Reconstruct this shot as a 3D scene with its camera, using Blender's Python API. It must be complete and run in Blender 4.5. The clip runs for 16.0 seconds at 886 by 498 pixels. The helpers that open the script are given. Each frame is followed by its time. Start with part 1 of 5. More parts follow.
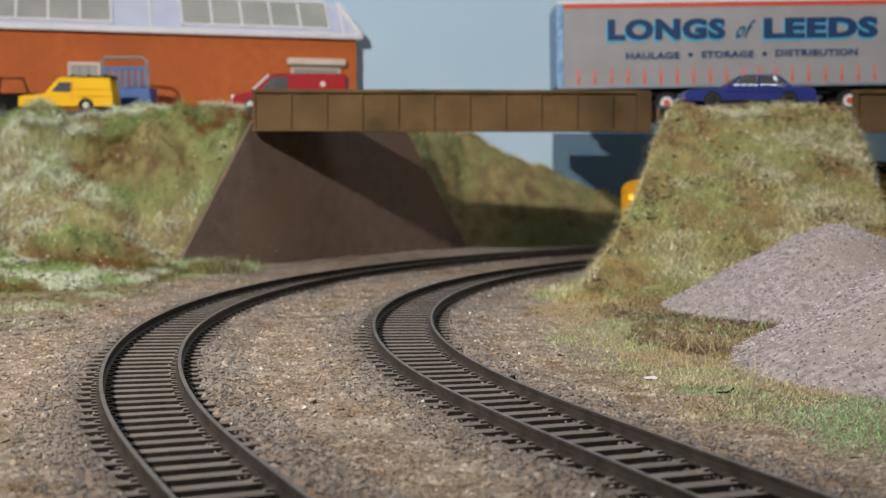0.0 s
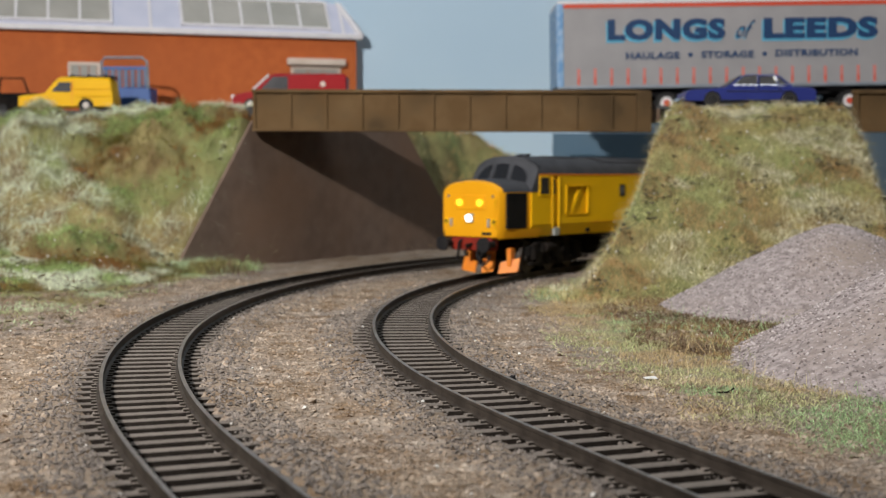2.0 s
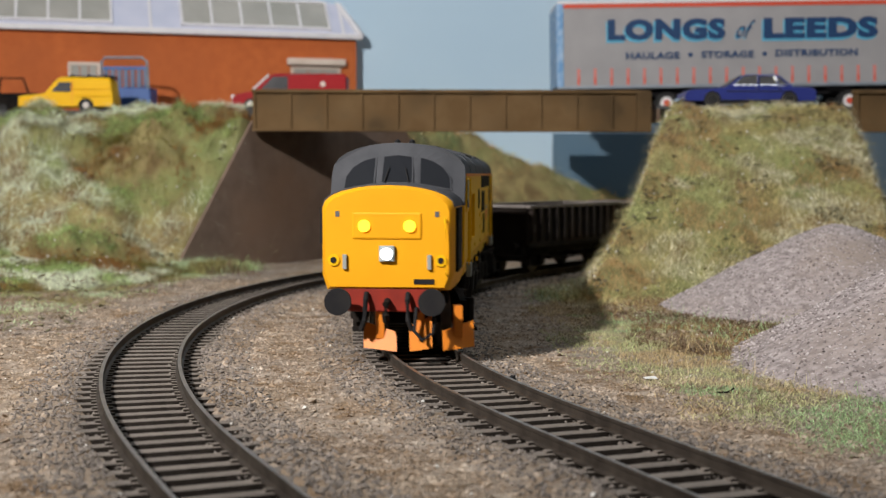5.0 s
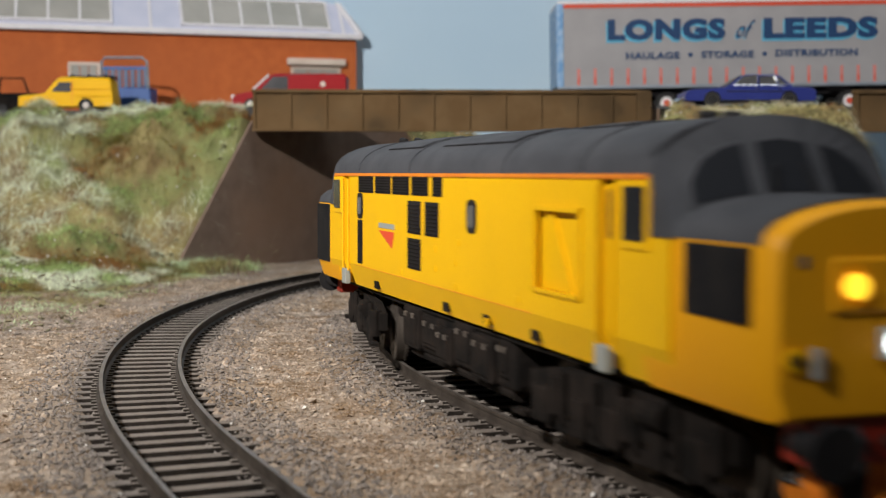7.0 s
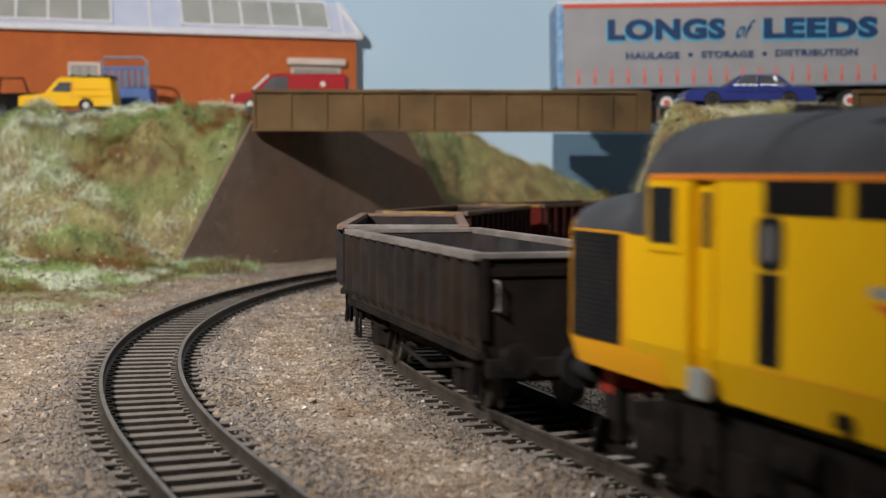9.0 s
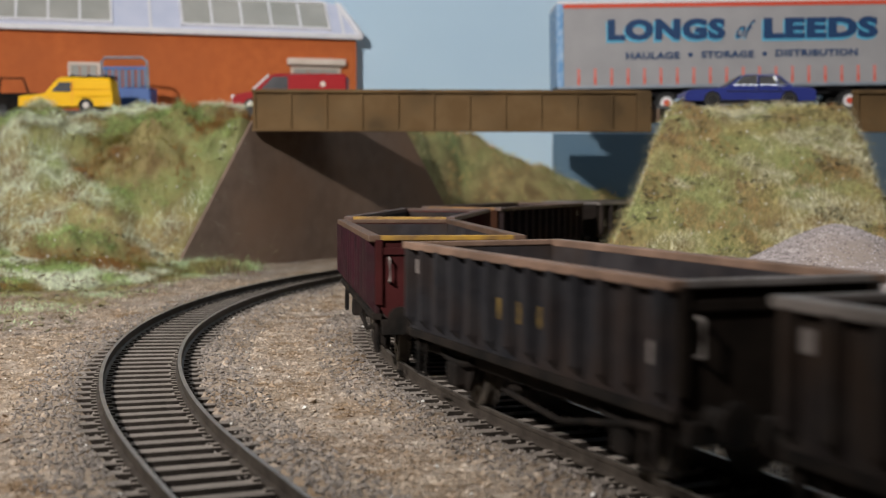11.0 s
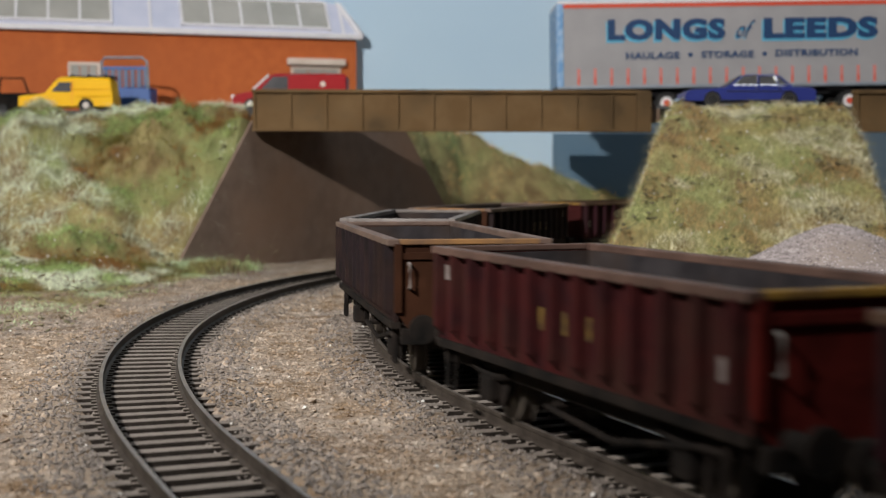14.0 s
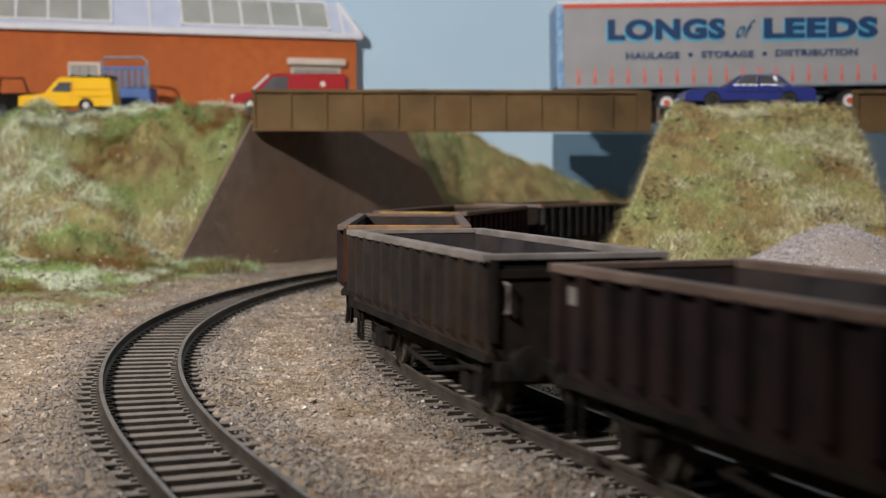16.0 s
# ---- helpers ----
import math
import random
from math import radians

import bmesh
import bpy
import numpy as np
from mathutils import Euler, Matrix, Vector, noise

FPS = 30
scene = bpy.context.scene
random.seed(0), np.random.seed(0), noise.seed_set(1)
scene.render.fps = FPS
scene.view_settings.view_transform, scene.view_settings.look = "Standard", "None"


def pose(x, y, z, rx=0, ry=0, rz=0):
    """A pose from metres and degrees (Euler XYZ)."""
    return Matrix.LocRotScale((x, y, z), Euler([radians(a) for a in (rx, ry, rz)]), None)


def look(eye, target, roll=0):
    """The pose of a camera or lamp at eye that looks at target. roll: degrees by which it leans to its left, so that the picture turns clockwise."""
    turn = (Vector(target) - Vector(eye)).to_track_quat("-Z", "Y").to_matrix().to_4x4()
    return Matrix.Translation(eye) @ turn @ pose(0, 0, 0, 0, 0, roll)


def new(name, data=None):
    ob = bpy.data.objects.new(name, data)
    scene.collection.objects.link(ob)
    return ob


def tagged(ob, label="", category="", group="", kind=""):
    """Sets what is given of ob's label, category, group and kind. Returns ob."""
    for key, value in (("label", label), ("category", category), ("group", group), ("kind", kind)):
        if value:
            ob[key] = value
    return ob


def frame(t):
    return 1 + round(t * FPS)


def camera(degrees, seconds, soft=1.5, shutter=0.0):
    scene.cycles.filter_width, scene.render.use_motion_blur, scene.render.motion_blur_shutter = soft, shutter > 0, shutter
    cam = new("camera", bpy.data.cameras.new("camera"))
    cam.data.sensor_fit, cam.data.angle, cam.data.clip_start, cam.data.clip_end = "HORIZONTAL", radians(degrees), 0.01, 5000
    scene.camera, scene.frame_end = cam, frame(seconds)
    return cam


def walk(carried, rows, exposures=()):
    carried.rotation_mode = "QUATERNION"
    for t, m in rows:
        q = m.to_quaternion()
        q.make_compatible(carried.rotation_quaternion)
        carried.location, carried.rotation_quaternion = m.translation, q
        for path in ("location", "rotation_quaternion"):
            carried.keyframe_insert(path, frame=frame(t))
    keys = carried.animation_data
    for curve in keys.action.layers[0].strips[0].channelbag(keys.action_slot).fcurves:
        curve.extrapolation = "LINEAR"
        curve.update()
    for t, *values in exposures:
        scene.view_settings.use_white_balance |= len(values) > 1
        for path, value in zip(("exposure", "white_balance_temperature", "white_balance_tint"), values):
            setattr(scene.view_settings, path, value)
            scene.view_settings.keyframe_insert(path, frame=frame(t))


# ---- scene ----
# Numbers below are in millimetres of a 1:76 model railway (gauge 16.5), turned to metres by mm() and M().
# z = 0 is the top of the rails; the camera stands on the layout and looks along +y.


def M(x, y, z, rx=0, ry=0, rz=0):
    return pose(x / 1000, y / 1000, z / 1000, rx, ry, rz)


# ---- camera ----
cam = camera(37.37, 16.0, 1.2, 1.0)
cam.data.dof.use_dof, cam.data.dof.focus_distance, cam.data.dof.aperture_fstop = True, 0.31, 36
CAM = M(0, 0, 44.86, 90 - 3.2977, 0, 0) @ pose(0, 0, 0, 0, 0, 0.15)
walk(cam, [(0.0, CAM), (16.0, CAM)])

# ---- light ----
world = bpy.data.worlds.new("world")
scene.world = world
world.use_nodes = True
bg = world.node_tree.nodes["Background"]
bg.inputs[0].default_value, bg.inputs[1].default_value = (0.55, 0.6, 0.7, 1), 0.04


def area_lamp(name, eye, target, sx, sy, watts, colour):
    d = bpy.data.lights.new(name, "AREA")
    d.shape, d.size, d.size_y, d.energy, d.color = "RECTANGLE", sx, sy, watts, colour
    ob = new(name, d)
    ob.matrix_world = look(eye, target)
    return ob


# a small bright lamp to the left of the camera, and the dim ceiling lamp
spot = bpy.data.lights.new("spot_lamp", "SPOT")
spot.energy, spot.spot_size, spot.spot_blend, spot.shadow_soft_size, spot.color = 34.5, radians(87), 1.0, 0.014, (1.0, 0.945, 0.9)
new("spot_lamp", spot).matrix_world = look((-0.325, -0.11, 0.386), (0.07, 0.75, 0.13))
area_lamp("ceiling_lamp", (0.4, 0.3, 1.45), (0.05, 0.65, 0.0), 0.8, 0.8, 6.0, (0.90, 0.95, 1.0))
scene.view_settings.exposure = 0.0

# ---- materials ----


def mat(name, c1, c2=None, scale=150, rough=0.7, metal=0.0, bump=0.0, bscale=600, c3=None, big=25, per=0.0, island=False, emit=0.0, spec=0.4, coat=0.0, lo=0.35, hi=0.65):
    """Procedural surface: c1 to c2 by fine grain, c3 in large stains; scales are per metre."""
    m = bpy.data.materials.new(name)
    m.use_nodes = True
    nt = m.node_tree
    b = nt.nodes["Principled BSDF"]
    N, Lk = nt.nodes.new, nt.links.new
    b.inputs["Roughness"].default_value, b.inputs["Metallic"].default_value = rough, metal
    b.inputs["Specular IOR Level"].default_value = spec
    b.inputs["Coat Weight"].default_value = coat
    tc = N("ShaderNodeTexCoord")

    def nz(s, detail=4):
        n = N("ShaderNodeTexNoise")
        n.inputs["Scale"].default_value, n.inputs["Detail"].default_value = s, detail
        Lk(tc.outputs["Object"], n.inputs["Vector"])
        return n.outputs["Fac"]

    def ramp(fac, a, bb):
        r = N("ShaderNodeMapRange")
        r.inputs["From Min"].default_value, r.inputs["From Max"].default_value = a, bb
        Lk(fac, r.inputs["Value"])
        return r.outputs["Result"]

    def mix(fac, a, bb):
        x = N("ShaderNodeMix")
        x.data_type = "RGBA"
        Lk(fac, x.inputs[0])
        for sock, v in ((x.inputs[6], a), (x.inputs[7], bb)):
            if isinstance(v, tuple):
                sock.default_value = (*v, 1)
            else:
                Lk(v, sock)
        return x.outputs[2]

    col = c1
    if c2:
        if island:
            g = N("ShaderNodeNewGeometry")
            col = mix(g.outputs["Random Per Island"], c1, c2)
        else:
            col = mix(ramp(nz(scale), lo, hi), c1, c2)
    if c3:
        col = mix(ramp(nz(big), 0.45, 0.7), col, c3)
    if per:
        oi = N("ShaderNodeObjectInfo")
        hs = N("ShaderNodeHueSaturation")
        r = N("ShaderNodeMapRange")
        r.inputs["To Min"].default_value, r.inputs["To Max"].default_value = 1 - per, 1 + per
        Lk(oi.outputs["Random"], r.inputs["Value"])
        Lk(r.outputs["Result"], hs.inputs["Value"])
        if isinstance(col, tuple):
            hs.inputs["Color"].default_value = (*col, 1)
        else:
            Lk(col, hs.inputs["Color"])
        col = hs.outputs["Color"]
    if isinstance(col, tuple):
        b.inputs["Base Color"].default_value = (*col, 1)
    else:
        Lk(col, b.inputs["Base Color"])
    if emit:
        b.inputs["Emission Color"].default_value, b.inputs["Emission Strength"].default_value = (*c1, 1), emit
    if bump:
        bp = N("ShaderNodeBump")
        bp.inputs["Strength"].default_value, bp.inputs["Distance"].default_value = bump, 0.0006
        Lk(nz(bscale, 6), bp.inputs["Height"])
        Lk(bp.outputs["Normal"], b.inputs["Normal"])
    return m


def dust_mat(name, base, brown, pale, grey, vary, bump):
    """Scattered ballast dust: brown, pale and grey patches at three sizes over the base colour."""
    m = bpy.data.materials.new(name)
    m.use_nodes = True
    nt = m.node_tree
    N, Lk = nt.nodes.new, nt.links.new
    b = nt.nodes["Principled BSDF"]
    b.inputs["Roughness"].default_value, b.inputs["Specular IOR Level"].default_value = 0.9, 0.25
    tc = N("ShaderNodeTexCoord")
    col = None
    for i, (sc, lo, hi, c, amount) in enumerate(((16, 0.46, 0.62, grey, 0.85), (95, 0.52, 0.66, brown, 0.8), (42, 0.52, 0.70, brown, 0.7), (150, 0.52, 0.66, pale, 0.7), (700, 0.5, 0.62, brown, 0.55), (900, 0.56, 0.66, pale, 0.6))):
        mp = N("ShaderNodeMapping")
        mp.inputs["Location"].default_value = (i * 2.3, i * 5.1, i * 0.7)
        n = N("ShaderNodeTexNoise")
        n.inputs["Scale"].default_value, n.inputs["Detail"].default_value = sc, 4
        Lk(tc.outputs["Object"], mp.inputs["Vector"])
        Lk(mp.outputs["Vector"], n.inputs["Vector"])
        r = N("ShaderNodeMapRange")
        r.inputs["From Min"].default_value, r.inputs["From Max"].default_value, r.inputs["To Max"].default_value = lo, hi, amount
        Lk(n.outputs["Fac"], r.inputs["Value"])
        x = N("ShaderNodeMix")
        x.data_type = "RGBA"
        Lk(r.outputs["Result"], x.inputs[0])
        if col is None:
            x.inputs[6].default_value = (*base, 1)
        else:
            Lk(col, x.inputs[6])
        x.inputs[7].default_value = (*c, 1)
        col = x.outputs[2]
    if vary:
        g = N("ShaderNodeNewGeometry")
        hs = N("ShaderNodeHueSaturation")
        r = N("ShaderNodeMapRange")
        r.inputs["To Min"].default_value, r.inputs["To Max"].default_value = 1 - vary, 1 + vary
        Lk(g.outputs["Random Per Island"], r.inputs["Value"])
        Lk(r.outputs["Result"], hs.inputs["Value"])
        Lk(col, hs.inputs["Color"])
        col = hs.outputs["Color"]
    Lk(col, b.inputs["Base Color"])
    if bump:
        n = N("ShaderNodeTexNoise")
        n.inputs["Scale"].default_value, n.inputs["Detail"].default_value = 650, 6
        Lk(tc.outputs["Object"], n.inputs["Vector"])
        bp = N("ShaderNodeBump")
        bp.inputs["Strength"].default_value, bp.inputs["Distance"].default_value = bump, 0.0009
        Lk(n.outputs["Fac"], bp.inputs["Height"])
        Lk(bp.outputs["Normal"], b.inputs["Normal"])
    return m


SAND = dust_mat("sand_ballast", (0.29, 0.23, 0.172), (0.175, 0.112, 0.06), (0.44, 0.372, 0.305), (0.24, 0.212, 0.188), 0, 1.0)
GRAIN = dust_mat("ballast_grains", (0.335, 0.268, 0.202), (0.20, 0.13, 0.072), (0.50, 0.43, 0.355), (0.275, 0.243, 0.216), 0.3, 0)
GREYGRAIN = mat("grey_ballast_grains", (0.105, 0.091, 0.081), (0.30, 0.262, 0.23), rough=0.85, island=True)
GLINT = mat("white_fleck", (0.75, 0.74, 0.70), (0.85, 0.84, 0.80), rough=0.35, island=True)
# long sleeper sides: shade painted in as near-black; the dusty tops keep their colour
SLEEPER_SHADE = mat("sleeper_plastic", (0.022, 0.018, 0.015), (0.05, 0.041, 0.034), 260, 0.85, 0, 0.4, 900, per=0.15, spec=0.15)
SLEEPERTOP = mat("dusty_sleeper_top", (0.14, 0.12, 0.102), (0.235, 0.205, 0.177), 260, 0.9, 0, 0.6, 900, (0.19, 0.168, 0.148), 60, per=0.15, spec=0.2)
# ballast bed, coloured near-black to hold the shade of the sleeper gaps
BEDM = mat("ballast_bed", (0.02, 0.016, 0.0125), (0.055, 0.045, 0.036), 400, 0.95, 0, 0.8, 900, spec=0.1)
RAILM = mat("rail_steel", (0.042, 0.034, 0.028), (0.075, 0.062, 0.051), 220, 0.6, 0.2, 0.15, 700, spec=0.25)
RAILTOP = mat("rail_head", (0.19, 0.165, 0.145), (0.28, 0.25, 0.22), 150, 0.35, 0.6)
EARTH = mat("bank_earth", (0.16, 0.11, 0.05), (0.30, 0.25, 0.11), 90, 0.95, 0, 0.8, 400, (0.2, 0.24, 0.09), 22)
HEAP = mat("heap_ballast", (0.22, 0.19, 0.185), (0.42, 0.37, 0.365), 420, 0.95, 0, 1.0, 900, (0.30, 0.25, 0.22), 35)
HEAPG = mat("heap_grains", (0.13, 0.105, 0.10), (0.55, 0.50, 0.50), rough=0.8, island=True)
SLEDGE = mat("abutment_card", (0.15, 0.108, 0.084), (0.19, 0.138, 0.108), 120, 0.9, 0, 0.3, 500, (0.20, 0.128, 0.088), 14, spec=0.2)
GIRDERM = mat("girder_plastic", (0.115, 0.068, 0.028), (0.15, 0.095, 0.044), 90, 0.8, 0, 0.25, 500, (0.07, 0.044, 0.02), 45, spec=0.2)
TARMAC = mat("road_card", (0.07, 0.07, 0.072), (0.10, 0.10, 0.10), 300, 0.9, 0, 0.3, 900)
SKYM = mat("painted_backboard", (0.44, 0.60, 0.74), (0.48, 0.64, 0.77), 6, 0.8, 0, 0.15, 60, (0.53, 0.67, 0.77), 3, spec=0.2)
CARDBLUE = mat("dark_blue_card", (0.10, 0.175, 0.25), (0.115, 0.19, 0.265), 20, 0.85, 0, 0.1, 200, (0.13, 0.195, 0.25), 9, spec=0.15)
WOOD = mat("baseboard_wood", (0.3, 0.2, 0.11), (0.38, 0.27, 0.16), 40, 0.7)
ROOM = mat("room_plaster", (0.55, 0.53, 0.5), (0.6, 0.58, 0.55), 5, 0.9)
YELLOW = mat("loco_yellow", (0.82, 0.47, 0.004), (0.78, 0.445, 0.004), 60, 0.48, 0, 0.03, 200, spec=0.2)
NOSEYELLOW = mat("loco_nose_amber", (0.80, 0.37, 0.008), (0.76, 0.345, 0.007), 60, 0.48, 0, 0.03, 200, spec=0.2)
GREYROOF = mat("loco_grey", (0.048, 0.051, 0.058), (0.065, 0.068, 0.076), 120, 0.7, 0, 0.15, 800, spec=0.2)
BLACK = mat("matt_black", (0.013, 0.013, 0.015), (0.021, 0.02, 0.02), 200, 0.75, spec=0.15)
UNDER = mat("dirty_underframe", (0.007, 0.0065, 0.006), (0.02, 0.0155, 0.013), 150, 0.9, 0, 0.4, 600, spec=0.12)
GLASSD = mat("dark_glazing", (0.018, 0.02, 0.024), rough=0.12, spec=0.5)
ORANGE = mat("plough_orange", (0.78, 0.25, 0.02), (0.72, 0.21, 0.02), 150, 0.5)
REDM = mat("buffer_red", (0.27, 0.022, 0.010), (0.2, 0.017, 0.009), 200, 0.5)
AMBER = mat("amber_light", (1.0, 0.56, 0.03), emit=1.9, rough=0.4)
WHITEL = mat("white_light", (0.86, 0.93, 1.0), emit=5.0, rough=0.4)
WHITE = mat("white_paint", (0.75, 0.75, 0.75), (0.7, 0.7, 0.7), 100, 0.5)
SILVER = mat("wheel_metal", (0.35, 0.33, 0.31), (0.25, 0.23, 0.21), 200, 0.35, 0.8)
REDLOGO = mat("red_print", (0.7, 0.07, 0.03), rough=0.5)
GREYP = mat("grey_print", (0.3, 0.32, 0.3), rough=0.5)

# ---- mesh helpers ----


def box(bm, x0, x1, y0, y1, z0, z1, bev=0.0):
    r = bmesh.ops.create_cube(bm, size=1)
    for v in r["verts"]:
        v.co = Vector(((x0 + x1) / 2 + v.co.x * (x1 - x0), (y0 + y1) / 2 + v.co.y * (y1 - y0), (z0 + z1) / 2 + v.co.z * (z1 - z0)))
    if bev:
        es = list({e for v in r["verts"] for e in v.link_edges})
        bmesh.ops.bevel(bm, geom=es, offset=bev, segments=2, affect="EDGES", profile=0.5)
    return bm


def cyl(bm, c, r, h, axis="z", n=16, r2=None):
    """Cylinder round c, of length h along the axis."""
    m = {"z": Matrix(), "x": Matrix.Rotation(math.pi / 2, 4, "Y"), "y": Matrix.Rotation(-math.pi / 2, 4, "X")}[axis]
    bmesh.ops.create_cone(bm, cap_ends=True, segments=n, radius1=r, radius2=r if r2 is None else r2, depth=h, matrix=Matrix.Translation(c) @ m)
    return bm


def loft(bm, rings, caps=True, closed=True):
    """Skin over rings of equal length."""
    vs = [[bm.verts.new(p) for p in ring] for ring in rings]
    n = len(rings[0])
    for a, b in zip(vs, vs[1:]):
        for i in range(n if closed else n - 1):
            bm.faces.new((a[i], a[(i + 1) % n], b[(i + 1) % n], b[i]))
    if caps and closed:
        bm.faces.new(vs[0][::-1])
        bm.faces.new(vs[-1])
    return bm


def prism(bm, pts, lo, hi, axis="y"):
    """Polygon pts, in the two other axes in order, pushed from lo to hi."""
    f = {"x": lambda p, t: (t, p[0], p[1]), "y": lambda p, t: (p[0], t, p[1]), "z": lambda p, t: (p[0], p[1], t)}[axis]
    return loft(bm, [[f(p, lo) for p in pts], [f(p, hi) for p in pts]])


def rod(bm, pts, r, n=6):
    """Round bar through pts."""
    pts = [Vector(p) for p in pts]
    rings = []
    for i, p in enumerate(pts):
        d = (pts[min(i + 1, len(pts) - 1)] - pts[max(i - 1, 0)]).normalized()
        q = d.to_track_quat("Z", "Y")
        rings.append([p + q @ Vector((r * math.cos(2 * math.pi * k / n), r * math.sin(2 * math.pi * k / n), 0)) for k in range(n)])
    return loft(bm, rings)


def finish(name, bm, material, smooth=False):
    bmesh.ops.recalc_face_normals(bm, faces=bm.faces[:])
    bm.transform(Matrix.Scale(0.001, 4))
    me = bpy.data.meshes.new(name)
    bm.to_mesh(me)
    bm.free()
    me.materials.append(material)
    if smooth:
        me.polygons.foreach_set("use_smooth", [True] * len(me.polygons))
        me.set_sharp_from_angle(angle=radians(35))
    return me


def part(name, bm, material, parent=None, label="", m=None, smooth=False):
    ob = new(name, finish(name, bm, material, smooth))
    if parent:
        ob.parent = parent
    if m is not None:
        ob.matrix_basis = m
    return tagged(ob, label)


def same(ob, m, parent=None):
    """Another object on the mesh of ob."""
    o = new(ob.name.split(".")[0], ob.data)
    o.parent = parent or ob.parent
    o.matrix_basis = m
    if "label" in ob:
        tagged(o, ob["label"])
    return o


def thing(name, label, category, group="", kind="", m=None):
    ob = new(name)
    ob.empty_display_size = 0.01
    if m is not None:
        ob.matrix_basis = m
    return tagged(ob, label, category, group, kind)


def raw(name, verts, faces, material, parent=None, label=""):
    """Mesh from computed arrays in millimetres."""
    me = bpy.data.meshes.new(name)
    me.from_pydata((np.asarray(verts) * 0.001).tolist(), [], np.asarray(faces).tolist())
    me.materials.append(material)
    ob = new(name, me)
    if parent:
        ob.parent = parent
    return tagged(ob, label)


B = bmesh.new

# ---- the tracks' centre lines ----
STEP = 2.0
ALONG = np.arange(-400, 1901, STEP)


def centre_line(x0, y0, lean, bend, near_bend, near_at, end_at):
    """A curve of set-track radius, straightening near the camera and past the far end."""
    k = near_bend + (bend - near_bend) / (1 + np.exp(-(ALONG - near_at) / 15))
    k = np.where(ALONG < near_at - 130, 0, k)
    k = np.where(ALONG > end_at, 0, k)
    th = -np.cumsum(k * STEP)
    i0 = int(400 / STEP)
    th = th - th[i0] + math.pi / 2 + lean
    X, Y = np.cumsum(np.cos(th) * STEP), np.cumsum(np.sin(th) * STEP)
    return np.stack([X - X[i0] + x0, Y - Y[i0] + y0], 1), th


LEFT = centre_line(-78.988, 360.02, 0.09912, 0.0019657, -0.0029294, -179.2, 740)
RIGHT = centre_line(-8.616, 465.77, -0.12876, 0.0023111, -0.0002171, -223.65, 640)


def on(line, s):
    i = (s + 400) / STEP
    k = min(max(int(i), 0), len(line[0]) - 2)
    w = i - k
    p = line[0][k] * (1 - w) + line[0][k + 1] * w
    return p, line[1][k] * (1 - w) + line[1][k + 1] * w


def gap_to(line, x, y):
    d = (line[0][:, 0][:, None] - x[None]) ** 2 + (line[0][:, 1][:, None] - y[None]) ** 2
    return np.sqrt(d.min(0))


def smoothstep(a, b, x):
    t = np.clip((x - a) / (b - a), 0, 1)
    return t * t * (3 - 2 * t)


def rough2(x, y, s, seed=0.0):
    return np.array([noise.noise((a / s + seed, b / s - seed, seed * 3.1)) for a, b in zip(x.ravel(), y.ravel())]).reshape(x.shape)


# ---- heights of the banks ----
GROUND = -3.6
ROAD = 83.0


def wall_side(x, y):
    """Distance to the left of the abutment's line, positive on the bank's side."""
    return ((y - 690.0) * 0.5393 - (x + 98.5) * 0.8421)


def left_bank(x, y):
    """Steep bank in front of the factory yard, with level grass before it."""
    foot = np.interp(x, [-330, -230, -160, -110], [575, 596, 622, 642]) + 12 * rough2(x, y, 60, 4.0)
    u = np.clip((y - foot) / (np.interp(x, [-170, -105], [704, 688]) - foot), 0, 1.05)
    rise = 0.8 * u + 0.2 * smoothstep(0, 1, u)
    top = np.interp(x, [-195, -160], [72.0, 76.5]) + np.clip((y - 704) / 64, 0, 1) * np.interp(x, [-195, -160], [6.6, 2.5])
    apron = 10 * smoothstep(470, 640, y) * smoothstep(95, 190, -x)
    return GROUND - 1.2 + apron * (1 - u.clip(0, 1)) + (top - GROUND) * rise.clip(0, 1) * smoothstep(0.5, 3.5, wall_side(x, y))


def far_bank(x, y):
    """Bank behind the bridge that sinks towards the far end of the layout."""
    line_y = np.where(x < 15, 692 + (x + 98.5) * 1.561, 869 + (x - 15) * 0.16)
    top = np.interp(x, [-60, -17, 18, 45, 64, 83, 107, 130, 200, 400], [86, 76, 70, 60, 52, 46, 38, 33, 29, 27])
    return GROUND - 1 + (top - GROUND) * smoothstep(0, 1, (y - line_y) / 42) ** 0.75


def right_mound(x, y):
    """Bank between the two bridge spans."""
    gx0 = np.interp(y, [500, 560, 640, 680, 850], [92, 99, 112, 117, 272])
    gx1 = np.interp(y, [500, 540, 640, 690, 850], [150, 164, 197, 203, 262])
    across = np.maximum(gx0 - x, x - gx1)
    h = np.interp(across, [0, 9, 16, 27, 41], [1, 0.78, 0.5, 0.22, 0])
    h = np.minimum(h, 1 - np.clip(640 - y, 0, None) / 140)
    return GROUND - 2 + (76.5 - GROUND + 2) * np.clip(h, 0, 1) ** 1.05


